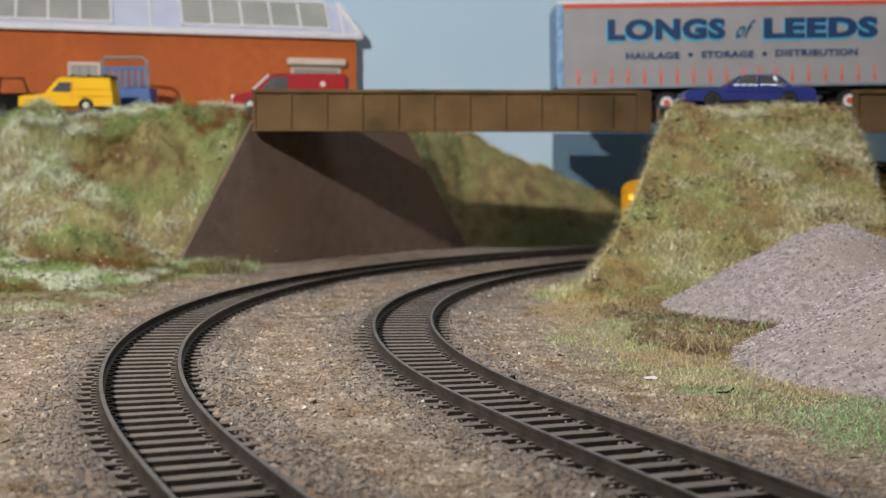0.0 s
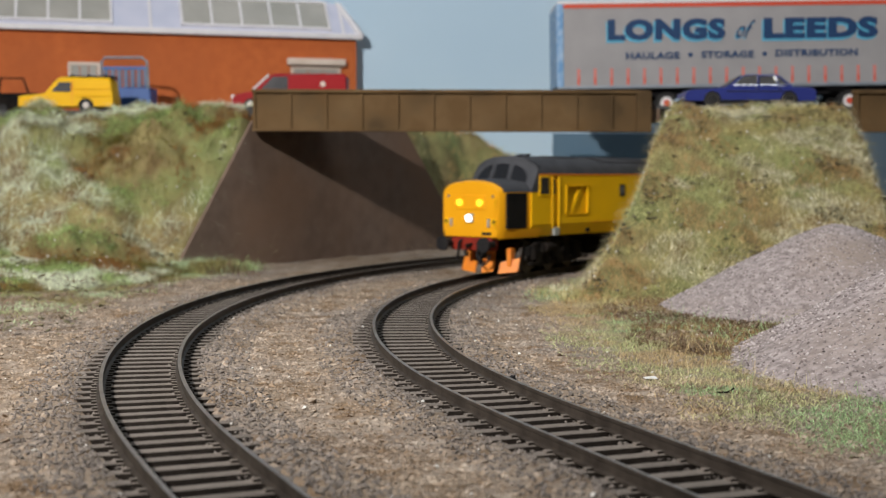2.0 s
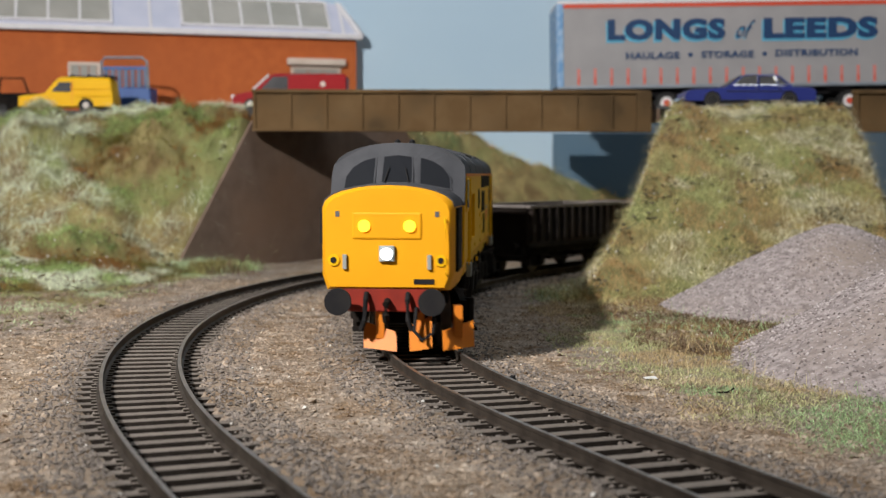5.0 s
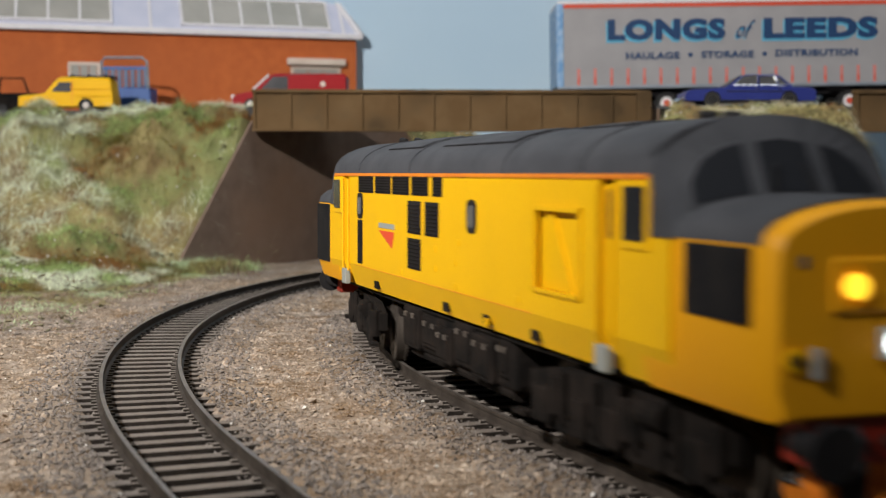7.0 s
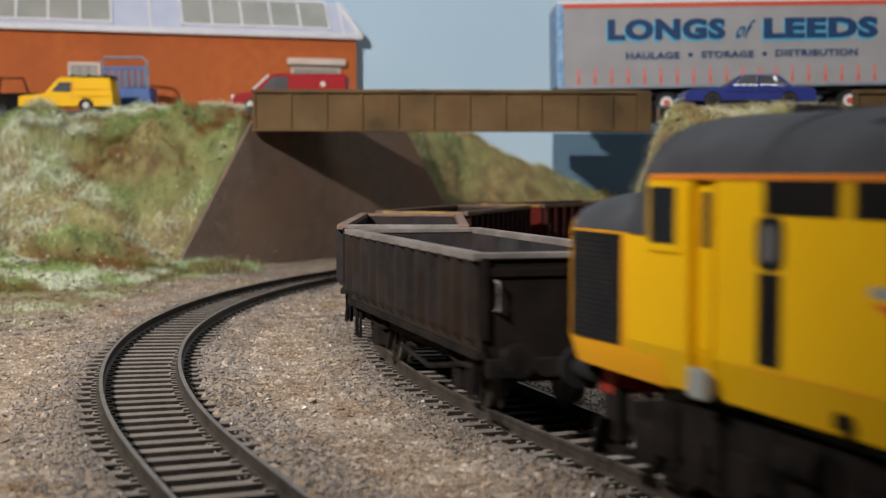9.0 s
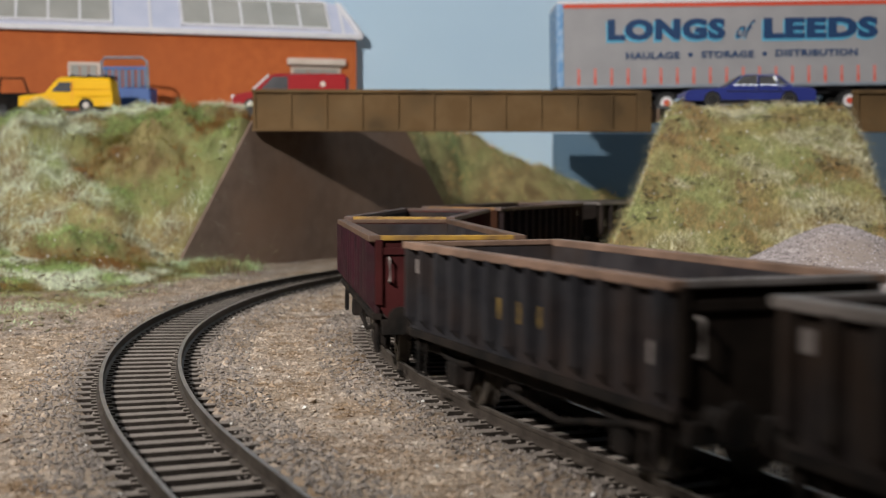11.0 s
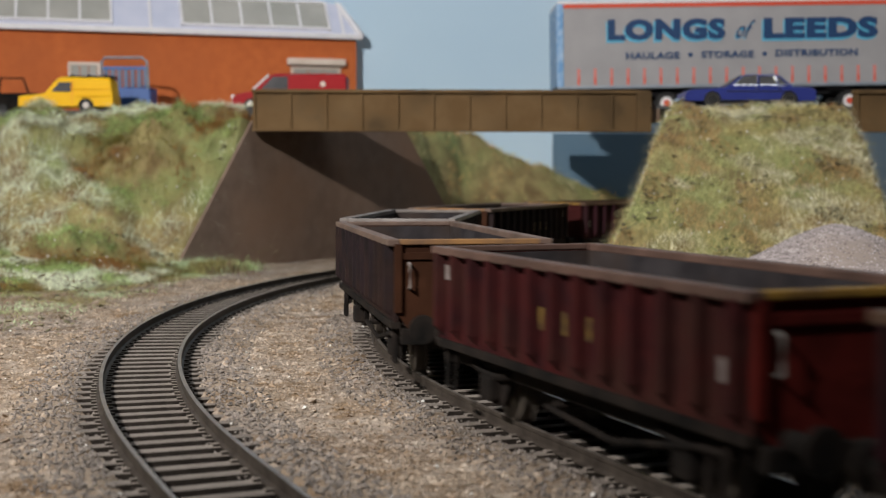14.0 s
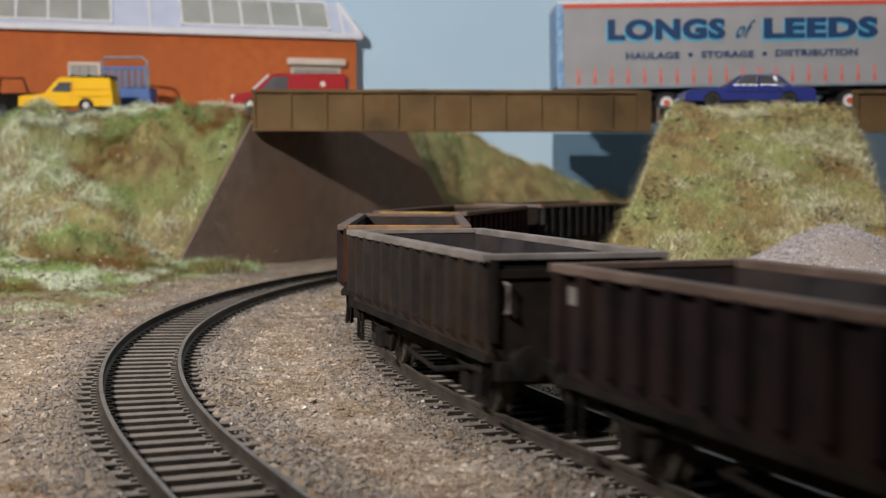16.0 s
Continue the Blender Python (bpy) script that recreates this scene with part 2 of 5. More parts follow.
def sheet(name, fn, x0, x1, y0, y1, n, material, lump, seed):
    xs, ys = np.linspace(x0, x1, n), np.linspace(y0, y1, n)
    gx, gy = np.meshgrid(xs, ys)
    z = fn(gx, gy)
    z = z + (rough2(gx, gy, 30, seed) * lump + rough2(gx, gy, 11, seed + 5) * lump * 0.75 + rough2(gx, gy, 5, seed + 9) * lump * 0.25) * smoothstep(GROUND - 1, 12, z)
    v = np.stack([gx.ravel(), gy.ravel(), z.ravel()], 1)
    i = np.arange(n * n).reshape(n, n)
    f = np.stack([i[:-1, :-1].ravel(), i[:-1, 1:].ravel(), i[1:, 1:].ravel(), i[1:, :-1].ravel()], 1)
    keep = z.ravel()[f].max(1) > GROUND - 0.5
    ob = raw(name, v, f[keep], material)
    ob.data.polygons.foreach_set("use_smooth", [True] * len(ob.data.polygons))
    return ob, (xs, ys, z)


def sample(field, x, y):
    xs, ys, z = field
    i = np.clip(((x - xs[0]) / (xs[1] - xs[0])), 0, len(xs) - 1.01)
    j = np.clip(((y - ys[0]) / (ys[1] - ys[0])), 0, len(ys) - 1.01)
    a, b = i.astype(int), j.astype(int)
    u, w = i - a, j - b
    return (z[b, a] * (1 - u) * (1 - w) + z[b, a + 1] * u * (1 - w) + z[b + 1, a] * (1 - u) * w + z[b + 1, a + 1] * u * w)


def grass_mat(name, cols, big=28):
    """Static grass: patches of four colours at two sizes, each blade a little different."""
    m = bpy.data.materials.new(name)
    m.use_nodes = True
    nt = m.node_tree
    N, Lk = nt.nodes.new, nt.links.new
    b = nt.nodes["Principled BSDF"]
    b.inputs["Roughness"].default_value, b.inputs["Specular IOR Level"].default_value = 0.55, 0.35
    b.inputs["Subsurface Weight"].default_value = 0.0
    tc = N("ShaderNodeTexCoord")
    col = None
    for i, (sc, lo, hi) in enumerate(((big, 0.45, 0.53), (big * 1.6, 0.50, 0.56), (big * 0.9, 0.52, 0.57))):
        n = N("ShaderNodeTexNoise")
        n.inputs["Scale"].default_value, n.inputs["Detail"].default_value = sc, 5
        mp = N("ShaderNodeMapping")
        mp.inputs["Location"].default_value = (i * 3.7, i * 1.9, i)
        Lk(tc.outputs["Object"], mp.inputs["Vector"])
        Lk(mp.outputs["Vector"], n.inputs["Vector"])
        r = N("ShaderNodeMapRange")
        r.inputs["From Min"].default_value, r.inputs["From Max"].default_value = lo, hi
        Lk(n.outputs["Fac"], r.inputs["Value"])
        x = N("ShaderNodeMix")
        x.data_type = "RGBA"
        Lk(r.outputs["Result"], x.inputs[0])
        if col is None:
            x.inputs[6].default_value = (*cols[0], 1)
        else:
            Lk(col, x.inputs[6])
        x.inputs[7].default_value = (*cols[i + 1], 1)
        col = x.outputs[2]
    g = N("ShaderNodeNewGeometry")
    hs = N("ShaderNodeHueSaturation")
    r = N("ShaderNodeMapRange")
    r.inputs["To Min"].default_value, r.inputs["To Max"].default_value = 0.4, 1.25
    Lk(g.outputs["Random Per Island"], r.inputs["Value"])
    Lk(r.outputs["Result"], hs.inputs["Value"])
    Lk(col, hs.inputs["Color"])
    Lk(hs.outputs["Color"], b.inputs["Base Color"])
    return m


GRASS = grass_mat("static_grass", ((0.145, 0.125, 0.016), (0.38, 0.52, 0.18), (0.29, 0.13, 0.03), (0.86, 0.93, 0.71)), 20)
GRASSR = grass_mat("static_grass_mound", ((0.58, 0.50, 0.22), (0.53, 0.55, 0.24), (0.54, 0.36, 0.16), (0.84, 0.80, 0.56)), 32)
GRASSLOW = grass_mat("short_grass", ((0.30, 0.27, 0.10), (0.38, 0.51, 0.21), (0.25, 0.19, 0.10), (0.56, 0.70, 0.42)), 34)
GRASSFAR = grass_mat("static_grass_far", ((0.60, 0.47, 0.19), (0.34, 0.38, 0.13), (0.76, 0.45, 0.17), (0.74, 0.65, 0.37)), 30)
STRAW = grass_mat("straw_grass", ((0.64, 0.55, 0.31), (0.50, 0.54, 0.26), (0.54, 0.41, 0.21), (0.38, 0.58, 0.28)), 16)
BROWNGRASS = grass_mat("brown_grass", ((0.20, 0.13, 0.06), (0.26, 0.17, 0.075), (0.36, 0.24, 0.10), (0.16, 0.10, 0.05)), 30)
TWIG = mat("dark_scatter", (0.08, 0.075, 0.045), (0.24, 0.21, 0.12), rough=0.8, island=True)
rng = np.random.default_rng(7)


def blades(name, x, y, z, length, width, lean, material, label, category):
    """Thin tapering blades of grass, one triangle pair each."""
    n = len(x)
    a = rng.uniform(0, 2 * np.pi, n)
    L = length * rng.uniform(0.5, 1.3, n)
    ux, uy = np.cos(a) * width / 2, np.sin(a) * width / 2
    tilt = rng.uniform(0, 2 * np.pi, n)
    le = lean * rng.uniform(0.2, 1.4, n)
    p = np.stack([x, y, z], 1)
    q = np.stack([ux, uy, 0 * ux], 1)
    mid = p + np.stack([np.cos(tilt) * le * L * 0.35, np.sin(tilt) * le * L * 0.35, L * 0.6], 1)
    tip = p + np.stack([np.cos(tilt) * le * L, np.sin(tilt) * le * L, L * np.clip(1.1 - le * 0.6, 0.1, 1)], 1)
    v = np.stack([p - q, p + q, mid + q * 0.7, mid - q * 0.7, tip], 1).reshape(-1, 3)
    k = np.arange(n)[:, None] * 5
    f = np.concatenate([k + [0, 1, 2], k + [0, 2, 3], k + [3, 2, 4]])
    return tagged(raw(name, v, f, material), label, category, kind="stuff")


def grains(name, x, y, z, size, material, label, category, flat=0.75):
    """Loose angular grains, a squashed octahedron each."""
    n = len(x)
    o = np.array([[1, 0, 0], [0, 1, 0], [-1, 0, 0], [0, -1, 0], [0, 0, 1], [0, 0, -1]], float)
    s = size * rng.uniform(0.35, 1.0, (n, 1, 1)) ** 1.5 * rng.uniform(0.6, 1.3, (n, 6, 1))
    a = rng.uniform(0, 2 * np.pi, n)
    c, sn = np.cos(a), np.sin(a)
    v = o[None] * s * np.array([1, 1, flat])
    tx = rng.uniform(-0.6, 0.6, (n, 1))
    vx, vy, vz = v[..., 0], v[..., 1], v[..., 2] + v[..., 0] * tx
    v = np.stack([vx * c[:, None] - vy * sn[:, None] + x[:, None], vx * sn[:, None] + vy * c[:, None] + y[:, None], vz + z[:, None]], -1).reshape(-1, 3)
    t = np.array([[0, 1, 4], [1, 2, 4], [2, 3, 4], [3, 0, 4], [1, 0, 5], [2, 1, 5], [3, 2, 5], [0, 3, 5]])
    f = (np.arange(n)[:, None, None] * 6 + t[None]).reshape(-1, 3)
    return tagged(raw(name, v, f, material), label, category, kind="stuff")


# ---- ground, backboard, room ----
def ground_z(x, y):
    near = np.minimum(gap_to(LEFT, x.ravel(), y.ravel()), gap_to(RIGHT, x.ravel(), y.ravel())).reshape(x.shape)
    bed = 1.0 - smoothstep(17, 30, near)
    slot = 1.0 - smoothstep(11.0, 12.6, near)
    lumps = rough2(x, y, 8, 4.5) * 0.5 + rough2(x, y, 4.2, 2.5) * 0.35
    return GROUND + bed * 0.95 - slot * 4.2 + rough2(x, y, 30, 1.5) * 0.8 + lumps * smoothstep(12, 20, near)


def build_ground():
    xs = np.concatenate([[-1500, -700, -420], np.linspace(-320, 420, 260), [600, 1000, 1900]])
    ys = np.concatenate([[-600, -150], np.linspace(60, 1000, 330)])
    gx, gy = np.meshgrid(xs, ys)
    z = ground_z(gx, gy)
    v = np.stack([gx.ravel(), gy.ravel(), z.ravel()], 1)
    i = np.arange(len(xs) * len(ys)).reshape(len(ys), len(xs))
    f = np.stack([i[:-1, :-1].ravel(), i[:-1, 1:].ravel(), i[1:, 1:].ravel(), i[1:, :-1].ravel()], 1)
    ob = raw("ground", v, f, SAND)
    ob.data.polygons.foreach_set("use_smooth", [True] * len(f))
    tagged(ob, "sandy brown fine ballast ground of the model railway", "ground", kind="structure")
    part("table", box(B(), -1500, 1900, -600, 1040, -60, -8), WOOD, ob, "wooden baseboard under the layout")
    tagged(part("backdrop", box(B(), -1500, 1900, 925, 937, -8, 520), SKYM), "pale sky-blue painted backboard behind the layout", "backdrop", kind="structure")
    card = thing("card_wall", "plain dark blue-grey card standing against the backboard", "card")
    part("panel", box(B(), 77, 250, 921, 924.6, -6, 73.2, 0.3), CARDBLUE, card)
    for nm, b in (("wall_north", (-2600, 2600, 1600, 1650, -1000, 1600)), ("wall_south", (-2600, 2600, -2650, -2600, -1000, 1600)),
                  ("wall_east", (2600, 2650, -2600, 1600, -1000, 1600)), ("wall_west", (-2650, -2600, -2600, 1600, -1000, 1600)),
                  ("floor", (-2600, 2600, -2600, 1600, -1050, -1000)), ("ceiling", (-2600, 2600, -2600, 1600, 1600, 1650))):
        tagged(part(nm, box(B(), *b), ROOM), "plain plastered surface of the hobby room", nm.split("_")[0], kind="structure")


build_ground()

# ---- embankments ----
bank_l, FIELD_L = sheet("embankment", left_bank, -330, -88, 330, 774, 180, EARTH, 9.0, 2.2)
tagged(bank_l, "grassy embankment slope below the factory yard", "embankment", kind="structure")
bank_f, FIELD_F = sheet("embankment", far_bank, -60, 420, 740, 924, 110, EARTH, 7.0, 6.2)
tagged(bank_f, "far grassy embankment falling away behind the bridge", "embankment", kind="structure")
bank_r, FIELD_R = sheet("embankment", right_mound, 30, 330, 480, 850, 160, EARTH, 4.5, 9.2)
tagged(bank_r, "steep grassy embankment between two bridge spans", "embankment", kind="structure")


def heap_z(cx, cy, r, h, seed):
    def fn(x, y):
        d = np.sqrt((x - cx) ** 2 + (y - cy) ** 2) * (1 + 0.06 * rough2(x, y, 40, seed))
        return GROUND - 1 + (h + 1) * np.where(d < r, 1 - np.sqrt((d / r) ** 2 + 0.015) + 0.03, (1 - d / r) * 0.6)
    return fn


for cx, cy, r, h, seed, lab in ((141, 470, 62, 34.5, 3.3, "pinkish-grey conical heap of loose stone beside the embankment"), (140, 332, 68, 38, 8.8, "lower pinkish-grey stone heap on dry grass")):
    hp, fld = sheet("gravel_cone", heap_z(cx, cy, r, h, seed), cx - r, cx + r, cy - r, cy + r, 70, HEAP, 0.7, seed)
    tagged(hp, lab, "gravel cone", "gravel cones")
    n = 13000
    a, d = rng.uniform(0, 2 * np.pi, n), r * np.sqrt(rng.uniform(0, 1.0, n))
    x, y = cx + d * np.cos(a), cy + d * np.sin(a)
    z = sample(fld, x, y)
    k = z > GROUND - 1
    g = grains("loose_stone", x[k], y[k], z[k], 0.62, HEAPG, "", "")
    for key in ("kind",):
        g[key] = "stuff"
    g.parent = hp


def strew_bank(field, x0, x1, y0, y1, n, ln, material, lab, zmin=GROUND + 0.6, extra=None):
    x, y = rng.uniform(x0, x1, n), rng.uniform(y0, y1, n)
    z = sample(field, x, y)
    k = (z > zmin) & (gap_to(LEFT, x, y) > 24) & (gap_to(RIGHT, x, y) > 24)
    if extra is not None:
        k &= extra(x, y)
    blades("static_grass", x[k], y[k], z[k] - 0.4, ln, 0.2, 1.5, material, lab, "grass")
    return x[k], y[k], z[k]


XL = strew_bank(FIELD_L, -330, -88, 330, 772, 165000, 4.6, GRASS, "pale green and straw static grass on the embankment")
XR = strew_bank(FIELD_R, 30, 330, 490, 720, 100000, 4.2, GRASSR, "pale green and tan static grass on the embankment")
strew_bank(FIELD_F, -40, 330, 760, 924, 45000, 4.5, GRASSFAR, "brownish green grass on the far embankment")


def patch(x, y, cx, cy, rx, ry):
    return ((x - cx) / rx) ** 2 + ((y - cy) / ry) ** 2 + 0.7 * rough2(x, y, 22, 3.0)


def flat_grass():
    """Thin grass on the level ground: before the left bank, and along the foot of mound and heaps."""
    n = 60000
    x, y = rng.uniform(-260, -90, n), rng.uniform(300, 640, n)
    foot = np.interp(y, [300, 397, 472, 569, 652], [-150, -133, -117, -110, -96]) + 8 * rough2(x, y, 25, 1.0)
    k = rng.uniform(0, 1, n) < smoothstep(-4, 30, foot - x) * (0.35 + 0.65 * smoothstep(-0.2, 0.15, rough2(x, y, 18, 6.0)))
    blades("static_grass", x[k], y[k], np.full(k.sum(), GROUND), 2.0, 0.2, 1.6, GRASSLOW, "short pale green grass at the foot of the bank", "grass")
    n = 130000
    x, y = rng.uniform(30, 200, n), rng.uniform(210, 600, n)
    edge = np.interp(y, [205, 228, 280, 331, 436, 520, 600], [84, 64, 47, 39, 31, 36, 60]) + 11 * rough2(x, y, 22, 7.0)
    dens = smoothstep(-10, 16, x - edge) ** 1.2 * (1 - 0.55 * smoothstep(38, 58, x - edge))
    k = rng.uniform(0, 1, n) < dens
    k &= (gap_to(RIGHT, x, y) > 20) & ((patch(x, y, 82, 425, 24, 85) > 1) | (rng.uniform(0, 1, n) < 0.2))
    blades("static_grass", x[k], y[k], np.full(k.sum(), GROUND), 1.4, 0.15, 1.9, STRAW, "dry straw and green grass beside the track", "grass")
    n = 30000
    x, y = rng.uniform(45, 150, n), rng.uniform(310, 540, n)
    k = (patch(x, y, 84, 428, 30, 95) < 1) & (gap_to(RIGHT, x, y) > 34)
    blades("dead_grass", x[k], y[k], np.full(k.sum(), GROUND - 0.2), 1.9, 0.3, 2.0, BROWNGRASS, "flattened brown dead grass before the mound", "grass")


flat_grass()


def wisps():
    """Long single fibres, a pale fringe along the top of the bank, and flecks."""
    n = 900
    x, y = rng.uniform(45, 125, n), rng.uniform(270, 470, n)
    k = gap_to(RIGHT, x, y) > 42
    blades("straw_fibre", x[k], y[k], np.full(k.sum(), GROUND), 6.0, 0.13, 1.5, STRAW, "long dry straw fibres beside the track", "grass")
    n = 5200
    x = rng.uniform(-330, -104, n)
    y = rng.normal(694, 5, n)
    z = sample(FIELD_L, x, np.clip(y, 340, 700))
    k = wall_side(x, y) > 3
    blades("static_grass", x[k], y[k], z[k] - 0.5, 6.5, 0.2, 1.1, GRASS, "fuzzy pale grass along the top of the bank", "grass")
    n = 2600
    x, y = rng.uniform(114, 204, n), rng.normal(668, 10, n)
    blades("static_grass", x, y, sample(FIELD_R, x, y) - 0.5, 6.0, 0.2, 1.1, GRASSR, "fuzzy straw grass on top of the mound", "grass")
    for (x, y, z), nm in ((XL, "bank"), (XR, "mound")):
        k = rng.choice(len(x), 260)
        grains("white_fleck", x[k], y[k], z[k] + rng.uniform(2, 4.5, 260), 0.75, GLINT, "glinting white flecks caught in the grass of the " + nm, "fleck")
    n = 900
    x, y = rng.uniform(-230, -95, n), rng.uniform(380, 640, n)
    k = (gap_to(LEFT, x, y) > 26) & (rough2(x, y, 24, 5.0) > 0.05)
    grains("leaf_scatter", x[k], y[k], np.full(k.sum(), GROUND + 1.4) + 0.05 * np.clip(-x[k] - 110, 0, 60), 1.4, TWIG, "dark dried leaf scatter over the short grass", "scatter", 0.35)


wisps()


def tufts(cx, cy, rx, ry, n, ln, material, lab):
    x, y = rng.normal(cx, rx, n), rng.normal(cy, ry, n)
    k = (gap_to(LEFT, x, y) > 24) & (gap_to(RIGHT, x, y) > 24)
    blades("grass_tuft", x[k], y[k], np.full(k.sum(), GROUND - 0.4), ln, 0.26, 1.0, material, lab, "grass")


tufts(-117, 640, 9, 9, 2600, 8, GRASSLOW, "long pale grass over the foot of the abutment")
tufts(-103, 655, 6, 5, 700, 5, GRASSLOW, "sparse grass at the foot of the abutment")
tufts(58, 520, 9, 20, 2200, 4, GRASSR, "pale tuft at the foot of the mound")
for (x, y, z), lab in ((XL, "dark dried leaf scatter on the bank"), (XR, "dark dried leaf scatter on the mound")):
    k = rng.choice(len(x), 5000)
    k = k[rough2(x[k], y[k], 20, 11.0) + rng.uniform(-0.3, 0.3, 5000) > 0.16][:1700]
    grains("leaf_scatter", x[k], y[k], z[k] + rng.uniform(1, 4.0, len(k)), 1.6, TWIG, lab, "scatter", 0.3)


def strew_ground():
    n = 100000
    y = 75 + 560 * rng.uniform(0, 1, n) ** 1.5
    x = rng.uniform(-0.42, 0.42, n) * y + rng.uniform(-10, 10, n)
    gl, gr = gap_to(LEFT, x, y), gap_to(RIGHT, x, y)
    near = np.minimum(gl, gr)
    k = near > 13
    z = ground_z(x, y) + 0.1
    far = k & (near > 26)
    grains("ballast_grain", x[far], y[far], z[far], 0.52, GRAIN, "loose sandy ballast grains strewn over the ground", "ballast")
    side = k & (near <= 26)
    grains("ballast_grain", x[side], y[side], z[side] + 0.1, 0.55, GREYGRAIN, "grey ballast grains along the sleeper ends", "ballast")
    m = 9000
    for line in (LEFT, RIGHT):
        i = rng.integers(60, 560, m)
        off = np.where(rng.uniform(0, 1, m) < 0.62, rng.choice([-8.7, 8.7], m) + rng.normal(0, 1.9, m), rng.uniform(-12, 12, m))
        x = line[0][i, 0] - np.sin(line[1][i]) * off
        y = line[0][i, 1] + np.cos(line[1][i]) * off
        grains("ballast_grain", x, y, np.where(np.abs(np.abs(off) - 8.7) < 3, -3.2, -4.5), 0.6, GREYGRAIN, "grey ballast grains between the sleepers", "ballast")
        i = rng.integers(60, 560, 1500)
        off = rng.choice([-1, 1], 1500) * rng.uniform(13.5, 22, 1500)
        x = line[0][i, 0] - np.sin(line[1][i]) * off
        y = line[0][i, 1] + np.cos(line[1][i]) * off
        grains("ballast_stone", x, y, ground_z(x, y) + 0.1, 0.95, GREYGRAIN, "coarse grey ballast stones by the sleeper ends", "ballast")
    n = 24000
    y = 110 + 480 * rng.uniform(0, 1, n) ** 1.2
    x = rng.uniform(-0.42, 0.42, n) * y
    k = np.minimum(gap_to(LEFT, x, y), gap_to(RIGHT, x, y)) > 19
    grains("ballast_clod", x[k], y[k], ground_z(x[k], y[k]) - 0.1, 1.25, GRAIN, "small clods of sandy ballast", "ballast", 0.6)
    n = 260
    y = 130 + 520 * rng.uniform(0, 1, n)
    x = rng.uniform(-0.4, 0.4, n) * y
    grains("white_fleck", x, y, ground_z(x, y) + 0.5, 0.55, GLINT, "tiny white flecks on the ground", "fleck")


strew_ground()


# ---- tracks ----
def build_track(line, lab, s0, s1, fine):
    tr = thing("track", lab, "railway track", "tracks", "structure")
    prof = [(-0.45, 0), (0.45, 0), (0.45, -0.6), (0.2, -0.8), (0.2, -2.0), (0.95, -2.3), (0.95, -2.6), (-0.95, -2.6), (-0.95, -2.3), (-0.2, -2.0), (-0.2, -0.8), (-0.45, -0.6)]
    for side in (8.7, -8.7):
        rings, tops = [], []
        for s in np.arange(s0, s1, 6.0):
            p, th = on(line, s)
            nx, ny = -math.sin(th), math.cos(th)
            rings.append([(p[0] + nx * (side + a), p[1] + ny * (side + a), z) for a, z in prof])
            tops.append([(p[0] + nx * (side + a), p[1] + ny * (side + a), z) for a, z in ((-0.4, 0.03), (0.4, 0.03), (0.4, -0.1), (-0.4, -0.1))])
        r = part("rail", loft(B(), rings), RAILM, tr, "dark weathered steel rail")
        part("rail_head", loft(B(), tops), RAILTOP, r, "dull bright running surface of the rail")
    # bed strip whose dark colour stands for shade between the sleepers
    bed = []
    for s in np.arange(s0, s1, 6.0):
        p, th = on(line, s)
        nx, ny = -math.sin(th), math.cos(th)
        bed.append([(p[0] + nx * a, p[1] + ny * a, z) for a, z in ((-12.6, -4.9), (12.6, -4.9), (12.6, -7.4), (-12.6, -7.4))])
    part("track_bed", loft(B(), bed), BEDM, tr, "ballast bed between the sleepers, near-black with painted gap shade")
    bm = B()
    box(bm, -15, 15, -1.55, 1.55, -5.6, -2.6, 0.15)
    for side in (8.7, -8.7):
        for d in (-1.5, 1.5):
            box(bm, side + d - 0.6, side + d + 0.6, -0.6, 0.6, -2.6, -2.15, 0.0)
    me = finish("sleeper", bm, SLEEPER_SHADE)
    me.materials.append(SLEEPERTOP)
    # faces along the track take the painted shade, tops and ends the dusty colour
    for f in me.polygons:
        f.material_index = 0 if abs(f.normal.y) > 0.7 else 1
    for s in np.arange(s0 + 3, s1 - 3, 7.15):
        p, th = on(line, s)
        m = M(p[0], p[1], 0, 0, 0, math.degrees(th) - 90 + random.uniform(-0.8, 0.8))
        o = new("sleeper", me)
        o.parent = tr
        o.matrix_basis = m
    return tr


build_track(LEFT, "curved single track of brown sleepers and weathered rails, outer line", -330, 900, True)
build_track(RIGHT, "curved track with brown sleepers and rails, carrying the train", -400, 1000, True)


